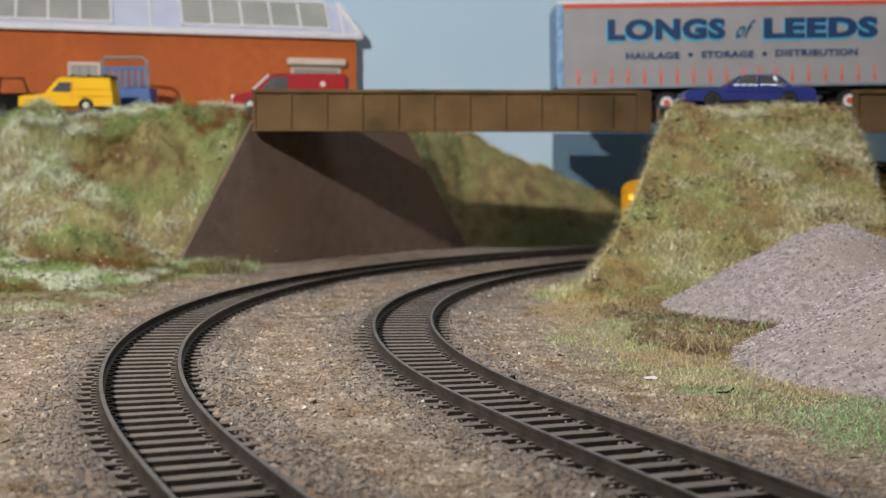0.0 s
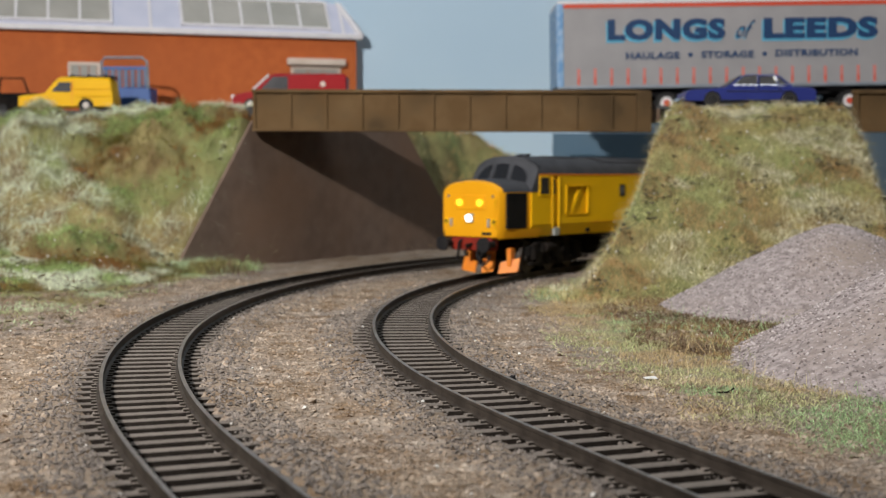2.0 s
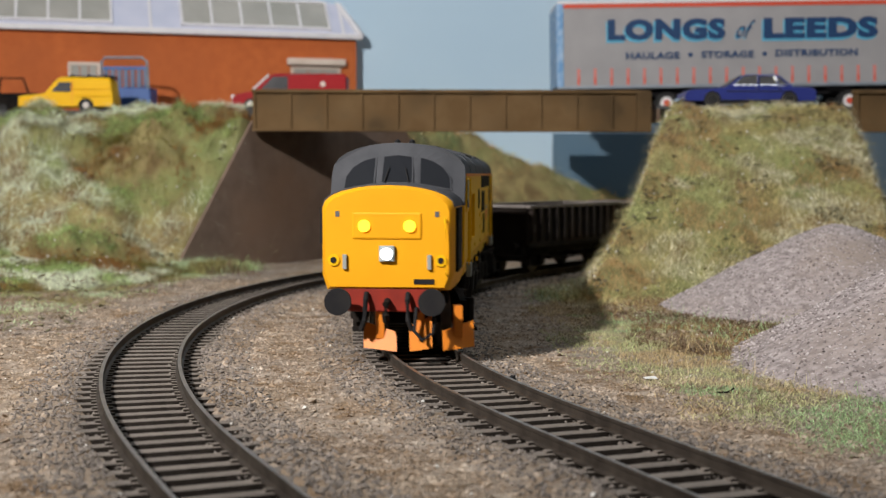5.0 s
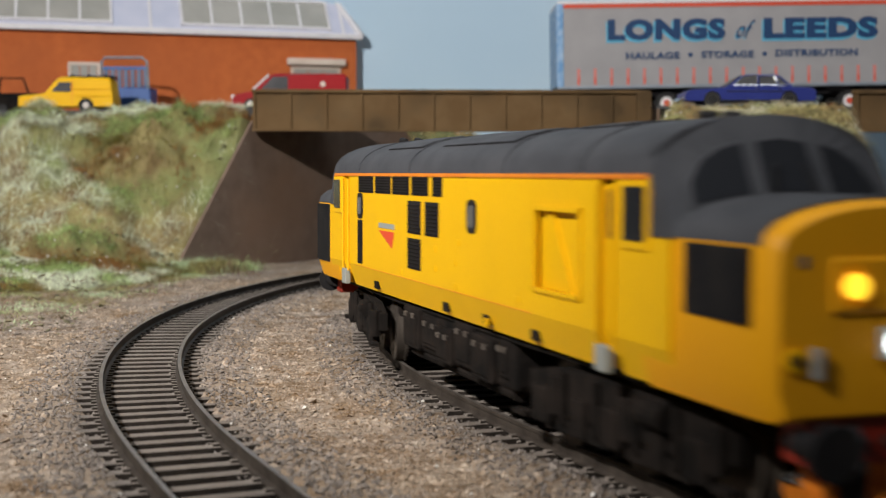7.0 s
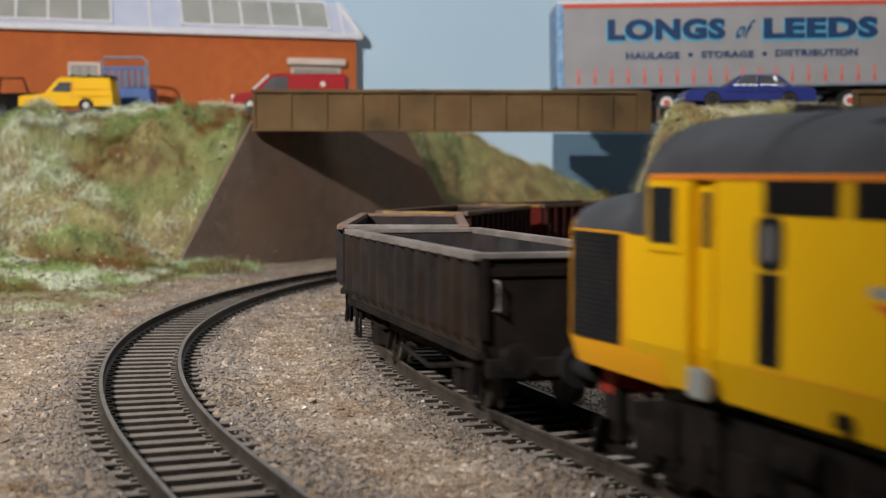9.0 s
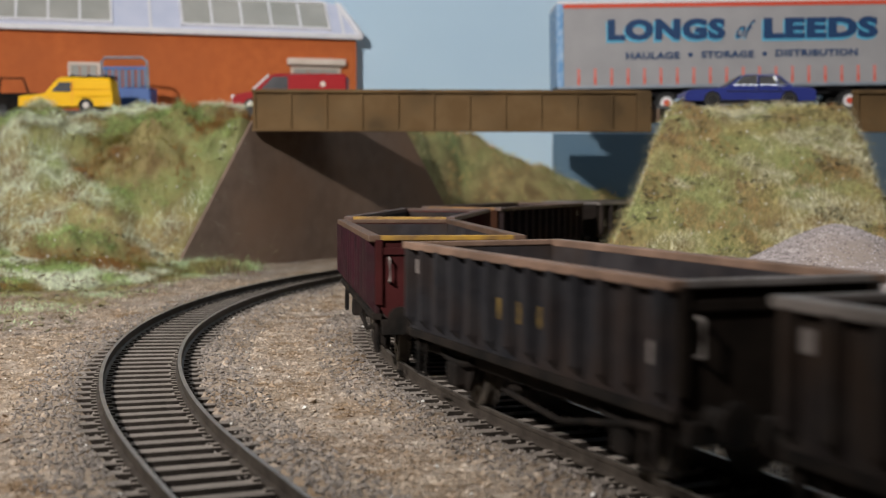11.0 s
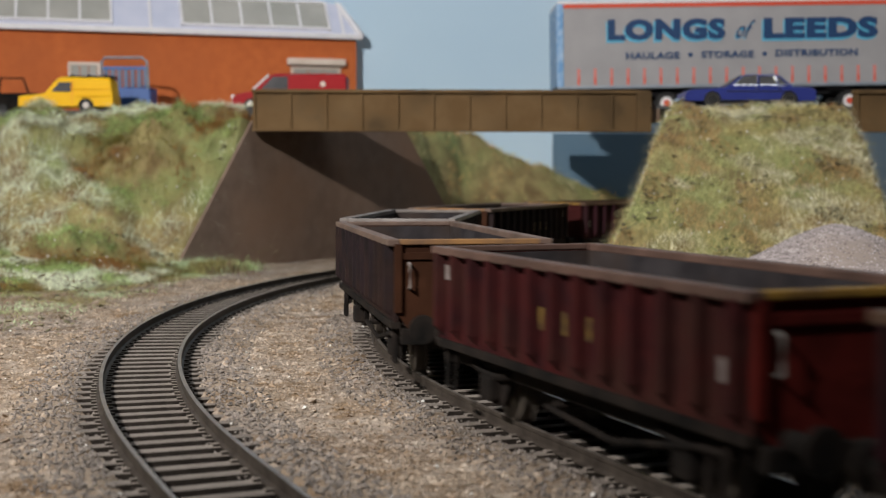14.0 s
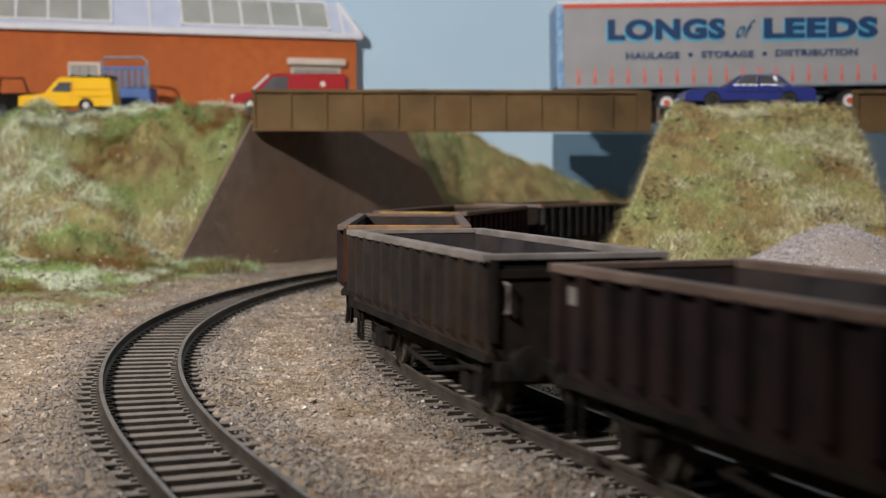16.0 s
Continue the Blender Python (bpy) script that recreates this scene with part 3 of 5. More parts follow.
# ---- bridge ----
def build_bridge():
    br = thing("road_bridge", "brown plate-girder road bridge over both tracks", "bridge")
    bm = box(B(), -99, 60, 687.2, 735, 72, 78.9)
    box(bm, 60, 113, 687.2, 850, 72, 78.9)
    part("deck", bm, SLEDGE, br, "dark underside of the bridge deck")
    for x0, x1, n in ((-99, 107, 11),):
        for y0, nm in ((681, 1),):
            bm = box(B(), x0, x1, y0 + 2.2, y0 + 6, 67, 88)
            box(bm, x0 - 0.3, x1 + 0.3, y0, y0 + 6.5, 86.4, 88.2, 0.3)
            box(bm, x0 - 0.2, x1 + 0.2, y0 + 0.6, y0 + 6.2, 66.6, 67.8, 0.2)
            g = part("girder", bm, GIRDERM, br, "brown painted plate girder")
            for i in range(n + 1):
                x = x0 + 1 + (x1 - x0 - 2) * i / n
                part("stiffener", box(B(), x - 0.7, x + 0.7, y0 + 1.0, y0 + 2.3, 67.8, 86.4, 0.15), GIRDERM, g)
    part("end_post", box(B(), 100, 107.6, 679.6, 683.4, 66.4, 87.0, 0.3), GIRDERM, br, "thicker end plate of the girder")
    ab = B()
    # wall face along the skewed line, wing edges following the bank slopes
    ax, ay, bx, by = -98.5, 690.0, 15.5, 868.0
    dx, dy = (bx - ax), (by - ay)
    Ln = math.hypot(dx, dy)
    ux, uy = dx / Ln, dy / Ln
    pts = [(-62, -6), (Ln + 3, -6), (Ln * 0.66, 72), (-2, 72), (-14, 69)]
    nx, ny = -uy, ux
    loft(ab, [[(ax + ux * s + nx * o, ay + uy * s + ny * o, z) for s, z in pts[:4]] for o in (0, 2)])
    part("abutment", ab, SLEDGE, br, "dark brown plain abutment wall in shade")
    part("abutment", prism(B(), [(124, 686), (128, 682), (262, 838), (258, 842)], -6, 69, "z"), SLEDGE, br, "dark abutment wall hidden behind the mound")
    b2 = thing("road_bridge", "second brown girder span beyond the mound", "bridge")
    bm = box(B(), 213, 330, 683.2, 686, 67, 88.6)
    box(bm, 212.6, 330, 681, 687, 86.6, 88.8, 0.3)
    g = part("girder", bm, GIRDERM, b2, "brown painted plate girder")
    for i in range(6):
        part("stiffener", box(B(), 214 + 19 * i, 215.4 + 19 * i, 681.7, 683.2, 67.8, 86.6, 0.15), GIRDERM, g)
    part("deck", box(B(), 213, 420, 687.2, 850, 72, 78.9), SLEDGE, b2)


build_bridge()
# road surfaces and the yard
tagged(part("road", box(box(B(), -99, 60, 687.2, 735, 79, 80.5), 60, 420, 687.2, 850, 79, 80.5), TARMAC), "grey card road over the bridges", "road", kind="structure")
yard = B()
prism(yard, [(-700, 766), (-134, 766), (-97, 697), (-56, 764), (-40, 800), (-60, 924), (-700, 924)], -6, ROAD - 2.0, "z")
tagged(part("yard", yard, TARMAC), "grey yard surface in front of the brick factory", "yard", kind="structure")
tagged(part("road_embankment", prism(B(), [(128, 686), (196, 686), (258, 845), (240, 845)], -6, 78.9, "z"), EARTH), "earth core of the road embankment", "embankment", kind="structure")


def litter():
    bm = box(B(), -2.6, 2.6, -1.2, 1.2, 0, 0.5, 0.15)
    bmesh.ops.subdivide_edges(bm, edges=bm.edges[:], cuts=1)
    for v in bm.verts:
        v.co.z += 0.5 * noise.noise(v.co * 0.8)
    tagged(part("paper_scrap", bm, WHITE, None, "", M(48.7, 305, GROUND + 0.6, 8, 4, 20) @ Matrix.Scale(0.62, 4)), "small white scrap lying on the grass", "scrap")
    bm = rod(B(), [(-3.4, 0, 0.6), (-1, 0.4, 0.5), (0.6, 0, 0.7), (2.6, -0.5, 2.2)], 0.35)
    rod(bm, [(0.6, 0, 0.7), (2.2, 1.0, 0.6)], 0.25)
    tagged(part("twig", bm, UNDER, None, "", M(62, 284, GROUND + 0.5) @ Matrix.Scale(0.62, 4)), "dark broken twig on the dry grass", "twig")
    bm = B()
    bmesh.ops.create_icosphere(bm, subdivisions=2, radius=1.3)
    for v in bm.verts:
        v.co *= 1 + 0.35 * noise.noise(v.co * 1.3)
    tagged(part("coal_lump", bm, BLACK, None, "", M(15.2, 288, -1.0)), "black lump lying on a sleeper", "lump")


litter()

# ---- locomotive ----
def arch(w, z0, zc, n=14, y_scale=1.0):
    """Roof line from (w, z0) over (0, zc) to (-w, z0)."""
    return [(w * math.cos(math.pi * i / n), z0 + (zc - z0) * math.sin(math.pi * i / n) ** 0.8) for i in range(n + 1)]


def cab_front(y, z):
    """How far forward the windscreen face stands."""
    return 101.5 - 0.55 * (z - 38) - 3.6 * (abs(y) / 17.7) ** 2


def patch_on(fn, pts, off=0.25, thick=0.3, flip=1):
    """Thin plate over the outline pts (y, z) that follows x = fn(y, z)."""
    bm = B()
    loft(bm, [[(flip * (fn(y, z) - thick), y, z) for y, z in pts], [(flip * (fn(y, z) + off), y, z) for y, z in pts]])
    return bm


def side_plate(a0, a1, z0, z1, side, y=17.7, proud=0.15, bev=0):
    return box(B(), a0, a1, *sorted((side * (y - 0.4), side * (y + proud))), z0, z1, bev)


STAIN = mat("worn_metal", (0.10, 0.085, 0.07), (0.16, 0.14, 0.12), 300, 0.6)
CABGLASS = mat("grey_cab_glazing", (0.10, 0.10, 0.105), (0.14, 0.14, 0.14), 80, 0.2, spec=0.5)


def rounded(a, z, w, h, r, sd, y0, y1):
    """Rounded plate on the body side, w and h its half sizes."""
    pts = []
    for cx, cz, q in ((w - r, h - r, 0), (-w + r, h - r, 1), (-w + r, -h + r, 2), (w - r, -h + r, 3)):
        for k in range(5):
            t = math.pi / 2 * (q + k / 4)
            pts.append((a + cx + r * math.cos(t), z + cz + r * math.sin(t)))
    return loft(B(), [[(x, sd * y, zz) for x, zz in pts] for y in (y0, y1)])


NOSE_PARTS = {"nose", "nose_top", "headcode_panel", "marker_light", "headlight_box", "headlight", "tail_lamp", "lamp_lens", "lamp_iron", "warning_plate", "handrail", "number_bar",
              "buffer_beam", "buffer", "brake_pipe", "coupling_hook", "coupling_hose", "snow_plough", "plough_bracket", "nose_grille", "louvre", "skirt", "side_panel"}


def build_loco():
    lo = thing("diesel_locomotive", "bright yellow model diesel locomotive with grey roof", "locomotive")
    # body shell between the noses
    prof = [(-14.8, 16.6), (14.8, 16.6), (16.6, 21.9), (16.6, 44.5), (-16.6, 44.5), (-16.6, 21.9)]
    bm = B()
    loft(bm, [[(x, y, z) for y, z in prof] for x in (-91, 91)])
    body = part("body", bm, YELLOW, lo, "yellow body shell")
    for sd in (1, -1):
        for a0, a1, z0, z1 in ((-98, -81.8, 22, 36.4), (-92.5, -81.8, 36.4, 44.6), (-76.5, 51, 22, 44.6), (51, 70.5, 22, 25.8), (51, 70.5, 39.8, 44.6), (70.5, 76.5, 22, 44.6), (81.8, 98, 22, 36.4), (81.8, 92.5, 36.4, 44.6)):
            part("side_panel", box(B(), a0, a1, *sorted((sd * 16.6, sd * 17.7)), z0, z1), YELLOW, body)
        for a0, a1 in ((-98, -81.8), (-76.5, 76.5), (81.8, 98)):
            part("skirt", prism(B(), [(sd * 14.8, 16.5), (sd * 16.6, 22), (sd * 17.7, 22), (sd * 15.9, 16.5)], a0, a1, "x"), YELLOW, body)
    bm = B()
    roof = arch(17.75, 44.6, 53.0)
    ends = lambda x: [(x, y, z) for y, z in roof]
    loft(bm, [ends(x) for x in np.linspace(-93, 93, 9)])
    part("roof", bm, GREYROOF, lo, "matt grey curved roof", smooth=True)
    for s in (1, -1):
        part("cantrail", box(B(), -92, 92, *sorted((s * 17.6, s * 17.95)), 44.2, 44.9), ORANGE, body, "thin orange cantrail stripe")
        # nose
        rings = []
        for x, k, dz in ((90, 17.2, 0.0), (104, 17.0, 0.0), (113, 16.7, 0.0), (116, 16.2, -0.3), (117.2, 15.2, -1.0)):
            top = [(k * math.cos(math.pi * i / 12), 36.6 + dz + 5.6 * math.sin(math.pi * i / 12) ** 0.9) for i in range(13)]
            low = 16.2 if x < 117 else 17
            rings.append([(s * x, y, z) for y, z in top + [(-k, 20), (-k + 1.2, low), (k - 1.2, low), (k, 20)]])
        nose = part("nose", loft(B(), rings), NOSEYELLOW, lo, "yellow rounded nose end", smooth=True)
        skin = []
        for x, k, dz in ((95, 17.3, 0.2), (104, 17.1, 0.2), (113, 16.8, 0.2), (115, 16.5, 0.1)):
            skin.append([(s * x, k * math.cos(math.pi * i / 12), 36.6 + dz + 5.65 * math.sin(math.pi * i / 12) ** 0.9) for i in range(13)] +
                        [(s * x, (k - 0.8) * math.cos(math.pi * i / 12), 36.2 + dz + 5.2 * math.sin(math.pi * i / 12) ** 0.9) for i in range(12, -1, -1)])
        part("nose_top", loft(B(), skin), GREYROOF, nose, "grey nose top", smooth=True)
        # windscreen face
        outline = [(17.6, 36.6), (17.7, 44.6)] + roof[1:-1] + [(-17.7, 44.6), (-17.6, 36.6)]
        bm = B()
        loft(bm, [[(s * 90, y, z) for y, z in outline], [(s * cab_front(y, z), y, z) for y, z in outline]], caps=False)
        c = bm.verts.new((s * cab_front(0, 44), 0, 44))
        inner = [bm.verts.new((s * cab_front(y * 0.5, 44 + (z - 44) * 0.5), y * 0.5, 44 + (z - 44) * 0.5)) for y, z in outline]
        bm.verts.ensure_lookup_table()
        n = len(outline)
        ring = [bm.verts[n + i] for i in range(n)]
        for i in range(n):
            j = (i + 1) % n
            bm.faces.new((ring[i], ring[j], inner[j], inner[i]))
            bm.faces.new((inner[i], inner[j], c))
        cab = part("cab_front", bm, GREYROOF, lo, "grey windscreen surround")
        panes = [[(-3.9, 42.7), (3.9, 42.7), (3.6, 49.2), (0, 49.7), (-3.6, 49.2)],
                 [(6.2, 42.4), (13.9, 41.0), (13.6, 44.0), (11.8, 46.5), (9.0, 48.2), (6.0, 49.0)]]
        panes.append([(-y, z) for y, z in panes[1]][::-1])
        for pts in panes:
            big = [(y + (y - sum(q[0] for q in pts) / len(pts)) * 0.12, z + (z - sum(q[1] for q in pts) / len(pts)) * 0.12) for y, z in pts]
            fr = part("window_frame", patch_on(cab_front, big, 0.22, 0.6, s), GREYROOF, cab, "raised grey window frame")
            part("pane", patch_on(cab_front, pts, 0.34, 0.5, s), GLASSD, cab, "dark cab glazing")
        for y in (-3.5, 3.5):
            part("wiper", rod(B(), [(s * (cab_front(y, 41.5) + 0.8), y, 41.5), (s * (cab_front(y, 46) + 0.7), y * 0.6, 46.5)], 0.16), BLACK, cab)
        # nose face
        hp = part("headcode_panel", box(B(), *sorted((s * 116, s * 117.55)), -8.6, 8.6, 28.7, 35.4, 0.5), NOSEYELLOW, nose)
        for y in (-5.6, 5.6):
            part("marker_light", cyl(B(), (s * 117.7, y, 32), 1.5, 0.7, "x", 20), AMBER if s > 0 else GLASSD, nose, "lit amber marker light" if s > 0 else "unlit marker light")
        part("headlight_box", box(B(), *sorted((s * 116.5, s * 118.2)), -1.9, 1.9, 23.3, 27.2, 0.2), GREYP, nose)
        part("headlight", cyl(B(), (s * 118.4, 0, 25.2), 1.45, 0.6, "x", 20), WHITEL if s > 0 else GLASSD, nose, "lit white headlight" if s > 0 else "unlit headlight")
        for y in (-13.2, 13.2):
            part("tail_lamp", cyl(B(), (s * 117.0, y, 23.6), 1.45, 1.2, "x", 16), YELLOW, nose)
            part("lamp_lens", cyl(B(), (s * 117.5, y, 23.6), 0.75, 0.5, "x", 12), BLACK, nose)
            part("lamp_iron", box(B(), *sorted((s * 117, s * 118)), y * 0.79 - 0.5, y * 0.79 + 0.5, 21.4, 25.0, 0.1), GREYP, nose, "pale grey lamp iron")
            part("warning_plate", box(B(), *sorted((s * 116.6, s * 117.3)), y * 0.93 - 0.5, y * 0.93 + 0.5, 34.2, 35.6), CABGLASS, nose)
        part("handrail", rod(B(), [(s * 117.5, 14.6, 20), (s * 118.2, 14.6, 21), (s * 118.2, 14.4, 33), (s * 117.3, 14.4, 34)], 0.2), YELLOW, nose)
        part("number_bar", box(B(), *sorted((s * 117, s * 117.4)), 6.6, 11.6, 17.8, 19.0), BLACK, nose, "small dark bar of unreadable figures")
        # buffer beam
        part("buffer_beam", box(B(), *sorted((s * 112, s * 116.6)), -11, 11, 10.8, 16.8, 0.4), REDM, lo, "red buffer beam")
        for y in (-11.4, 11.4):
            bf = part("buffer", cyl(cyl(B(), (s * 118.5, y, 13.8), 1.5, 6, "x", 14), (s * 121.8, y, 13.8), 3.3, 1.0, "x", 24), BLACK, lo, "round black buffer")
            part("brake_pipe", rod(B(), [(s * 117, y * 0.45, 15.5), (s * 118.6, y * 0.45, 14), (s * 118.8, y * 0.47, 9), (s * 118.2, y * 0.55, 6.5)], 0.65, 8), BLACK, lo, "black hanging brake pipe")
        part("coupling_hook", rod(B(), [(s * 116, 0, 13.5), (s * 119.5, 0, 13), (s * 120, 0, 10.5), (s * 118.8, 0, 8.8)], 0.9, 8), UNDER, lo)
        part("coupling_hose", rod(B(), [(s * 117, 7.2, 12), (s * 119.5, 7.0, 6.5), (s * 120, 9, 4.4), (s * 119.6, 11.5, 6), (s * 118.4, 12, 9.6)], 0.45, 7), BLACK, lo, "looped black jumper hose")
        for y0, y1, tx in ((-13.6, -5.6, 2.4), (-2.4, 3.2, 0.0), (5.9, 14.0, 2.4)):
            yi, yo = (y1, y0) if y0 < -5 else (y0, y1)
            zt = 7.2 if tx else 8.6
            bm = B()
            loft(bm, [[(s * 116.6, yi, 1.0), (s * (116.6 - tx), yo, 1.8), (s * (114.4 - tx), yo, zt + 0.8), (s * 114.8, yi, zt - 1.5)],
                      [(s * 115.9, yi, 1.0), (s * (115.9 - tx), yo, 1.8), (s * (113.7 - tx), yo, zt + 0.8), (s * 114.1, yi, zt - 1.5)]])
            part("snow_plough", bm, ORANGE if s > 0 else UNDER, lo, "orange snow plough blade" if s > 0 else "dirty black snow plough blade")
            part("plough_bracket", box(B(), *sorted((s * 111, s * 114.6)), (yi + yo) / 2 - 1, (yi + yo) / 2 + 1, 4, 12), ORANGE if s > 0 else UNDER, lo)
        for sd in (1, -1):
            zg = 20.6 if s == sd else 27.4
            gp = part("nose_grille", side_plate(s * 100.6 if s > 0 else -113.8, 113.8 if s > 0 else -100.6, zg, 36.4, sd, 16.95, 0.3), BLACK, nose, "black louvred nose grille")
            for i in range(20 if s == sd else 11):
                z = zg + 0.5 + i * 0.78
                part("louvre", side_plate(min(s * 101, s * 113.4), max(s * 101, s * 113.4), z, z + 0.3, sd, 17.3, 0.12), BLACK, gp)
            part("cab_door", box(B(), min(s * 77.1, s * 81.2), max(s * 77.1, s * 81.2), *sorted((sd * 16.5, sd * 16.95)), 22.5, 43.6, 0.1), YELLOW, body, "recessed yellow cab door")
            part("door_window", box(B(), min(s * 77.9, s * 80.4), max(s * 77.9, s * 80.4), *sorted((sd * 16.8, sd * 17.05)), 35.6, 42.6, 0.1), GLASSD, body, "dark cab door window")
            for e in (76.3, 81.9):
                part("door_edge", rod(B(), [(s * e, sd * 18.0, 20), (s * e, sd * 18.0, 43.5)], 0.28), YELLOW, body)
            part("cab_step", box(B(), min(s * 77, s * 81), max(s * 77, s * 81), *sorted((sd * 17.2, sd * 18.6)), 16.6, 20.4, 0.2), GREYP, body, "grey footstep")
            sw = part("side_window", side_plate(min(s * 84.2, s * 92.4), max(s * 84.2, s * 92.4), 34.6, 44.0, sd, 17.7, 0.35, 0.1), YELLOW, body, "yellow-framed cab side window")
            part("pane", side_plate(min(s * 85.2, s * 91.6), max(s * 85.2, s * 91.6), 35.8, 43.2, sd, 17.9, 0.3), GLASSD, sw)
    # side details, the same on both sides
    for sd in (1, -1):
        f = sd * -1
        for a0, a1 in ((-66, -52), (-50, -36.5), (-35, -21.5), (-19.5, -7.5), (-4.5, 2)):
            g = part("roof_grille", side_plate(a0, a1, 40.2, 44.2, sd, 17.7, 0.12), BLACK, body, "black louvred engine grille")
            for i in range(6):
                part("louvre", side_plate(a0 + 0.3, a1 - 0.3, 40.5 + i * 0.62, 40.75 + i * 0.62, sd, 17.85, 0.15), UNDER, g)
        for a0, a1, z0, z1 in ((-22.5, -12.8, 32, 39), (-9.6, -0.4, 32, 39), (-22.5, -12.8, 24.4, 31), (-67, -62.4, 22.6, 33.4)):
            g = part("side_grille", side_plate(a0, a1, z0, z1, sd, 17.7, 0.12), BLACK, body, "black louvred side grille")
            for i in range(int((z1 - z0) / 0.8)):
                part("louvre", side_plate(a0 + 0.3, a1 - 0.3, z0 + 0.3 + i * 0.8, z0 + 0.6 + i * 0.8, sd, 17.85, 0.15), UNDER, g)
        for a in (-64.6, 20):
            fr = part("porthole_frame", rounded(a, 36.9, 2.6, 3.1, 1.5, sd, 17.4, 17.95), BLACK, body, "black rubber window surround")
            part("pane", rounded(a, 36.9, 1.5, 2.1, 0.9, sd, 17.5, 18.1), CABGLASS, fr, "grey window glazing")
        hb = part("boiler_hatch", side_plate(52, 69.5, 26.5, 39, sd, 16.6, 0.12), YELLOW, body, "recessed panel with a diagonal brace")
        for b4 in ((51, 52, 25.8, 39.8), (69.5, 70.5, 25.8, 39.8), (51, 70.5, 39, 39.8), (51, 70.5, 25.8, 26.5)):
            part("hatch_frame", side_plate(*b4, sd, 17.7, 0.4), YELLOW, hb)
        bm = B()
        loft(bm, [[(55, sd * y, 39.2), (57.5, sd * y, 39.2), (66.5, sd * y, 26.2), (64, sd * y, 26.2)] for y in (16.5, 17.4)])
        part("hatch_brace", bm, YELLOW, hb)
        part("name_bar", side_plate(-47, -33.5, 32.2, 33.4, sd, 17.7, 0.08), GREYP, body, "grey bar of a maker's mark")
        bm = B()
        loft(bm, [[(-47, sd * y, 31.6), (-33.5, sd * y, 31.6), (-35.5, sd * y, 27.8)] for y in (17.4, 17.78)])
        part("flag_mark", bm, REDLOGO, body, "red triangular mark")
        for a, z in ((28, 17.6), (44, 23), (-28, 22.6), (10, 27), (10, 22.5), (-3, 25), (-3, 29), (12, 31)):
            part("latch", side_plate(a - 0.7, a + 0.7, z, z + 1.2, sd, 17.7, 0.22), YELLOW, body, "small raised catch")
        for a in (-52, 2, 26, 50):
            part("jacking_slot", box(B(), a - 1.4, a + 1.4, *sorted((sd * 15.8, sd * 17.2)), 17.4, 19.2, 0.1), UNDER, body, "dark slot in the skirt")
        part("seam", side_plate(-70, 50, 21.95, 22.1, sd, 17.7, 0.05), ORANGE, body)
    for x, l, i0, i1 in ((-38, 26, 3, 6), (-38, 26, 8, 11), (12, 40, 3, 6), (12, 40, 8, 11), (56, 16, 5, 9)):
        arc = roof[i0:i1 + 1]
        ring = [(y * 1.012, z + 0.35) for y, z in arc] + [(y * 0.97, z - 0.6) for y, z in arc[::-1]]
        rim = [(y * 1.006, z + 0.18) for y, z in arc] + [(y * 0.97, z - 0.6) for y, z in arc[::-1]]
        h = part("roof_hatch", loft(B(), [[(t, y, z) for y, z in ring] for t in (x - l / 2, x + l / 2)]), GREYROOF, lo, "raised grey roof hatch")
        part("hatch_gap", loft(B(), [[(t, y, z) for y, z in rim] for t in (x - l / 2 - 0.7, x + l / 2 + 0.7)]), BLACK, h, "dark gap round the hatch")
    for x in (-66, -22, 36, 70):
        rings = [[(x + d, y * 1.008, z + 0.2) for y, z in roof] for d in (-0.4, 0.4)]
        part("roof_rib", loft(B(), rings), GREYROOF, lo)
    for x in (80, -80):
        part("horn", cyl(cyl(B(), (x, -2, 53.4), 0.9, 4, "x", 10, 0.5), (x, 2, 53.4), 0.9, 4, "x", 10, 0.5), BLACK, lo)
    # underframe
    bm = box(B(), -34, 34, -14.5, 14.5, 6, 16.6, 1.0)
    part("fuel_tank", bm, UNDER, lo, "dirty dark grey tanks and battery boxes")
    for sd in (1, -1):
        for a, w, z0, z1, y1 in ((-27, 5.5, 6.4, 15.5, 15.8), (-14.5, 6, 7.5, 14.5, 15.2), (-3, 4.6, 6.2, 13.5, 16.0), (8, 5.4, 7.0, 15.5, 15.4), (20, 5.8, 6.2, 14.6, 15.9), (29.5, 2.8, 8, 15, 15.0)):
            tb = part("battery_box", box(B(), a - w, a + w, *sorted((sd * 13, sd * y1)), z0, z1, 0.5), UNDER, lo, "grimy equipment box")
            part("box_lid", box(B(), a - w + 0.8, a + w - 0.8, *sorted((sd * y1, sd * (y1 + 0.3))), z0 + 1.2, z1 - 1.4, 0.1), UNDER, tb)
            for q in (-0.5, 0.5):
                part("clasp", box(B(), a + q * w - 0.4, a + q * w + 0.4, *sorted((sd * y1, sd * (y1 + 0.6))), z1 - 2.2, z1 - 1.2), STAIN, tb, "pale worn clasp")
        part("air_tank", rod(B(), [(-33, sd * 12.5, 5.4), (32, sd * 12.5, 5.4)], 1.5, 12), UNDER, lo)
        part("pipe_run", rod(B(), [(-96, sd * 14.2, 16.0), (-40, sd * 14.6, 15.4), (40, sd * 14.6, 15.4), (96, sd * 14.2, 16.0)], 0.4, 6), UNDER, lo)
    wheels = []
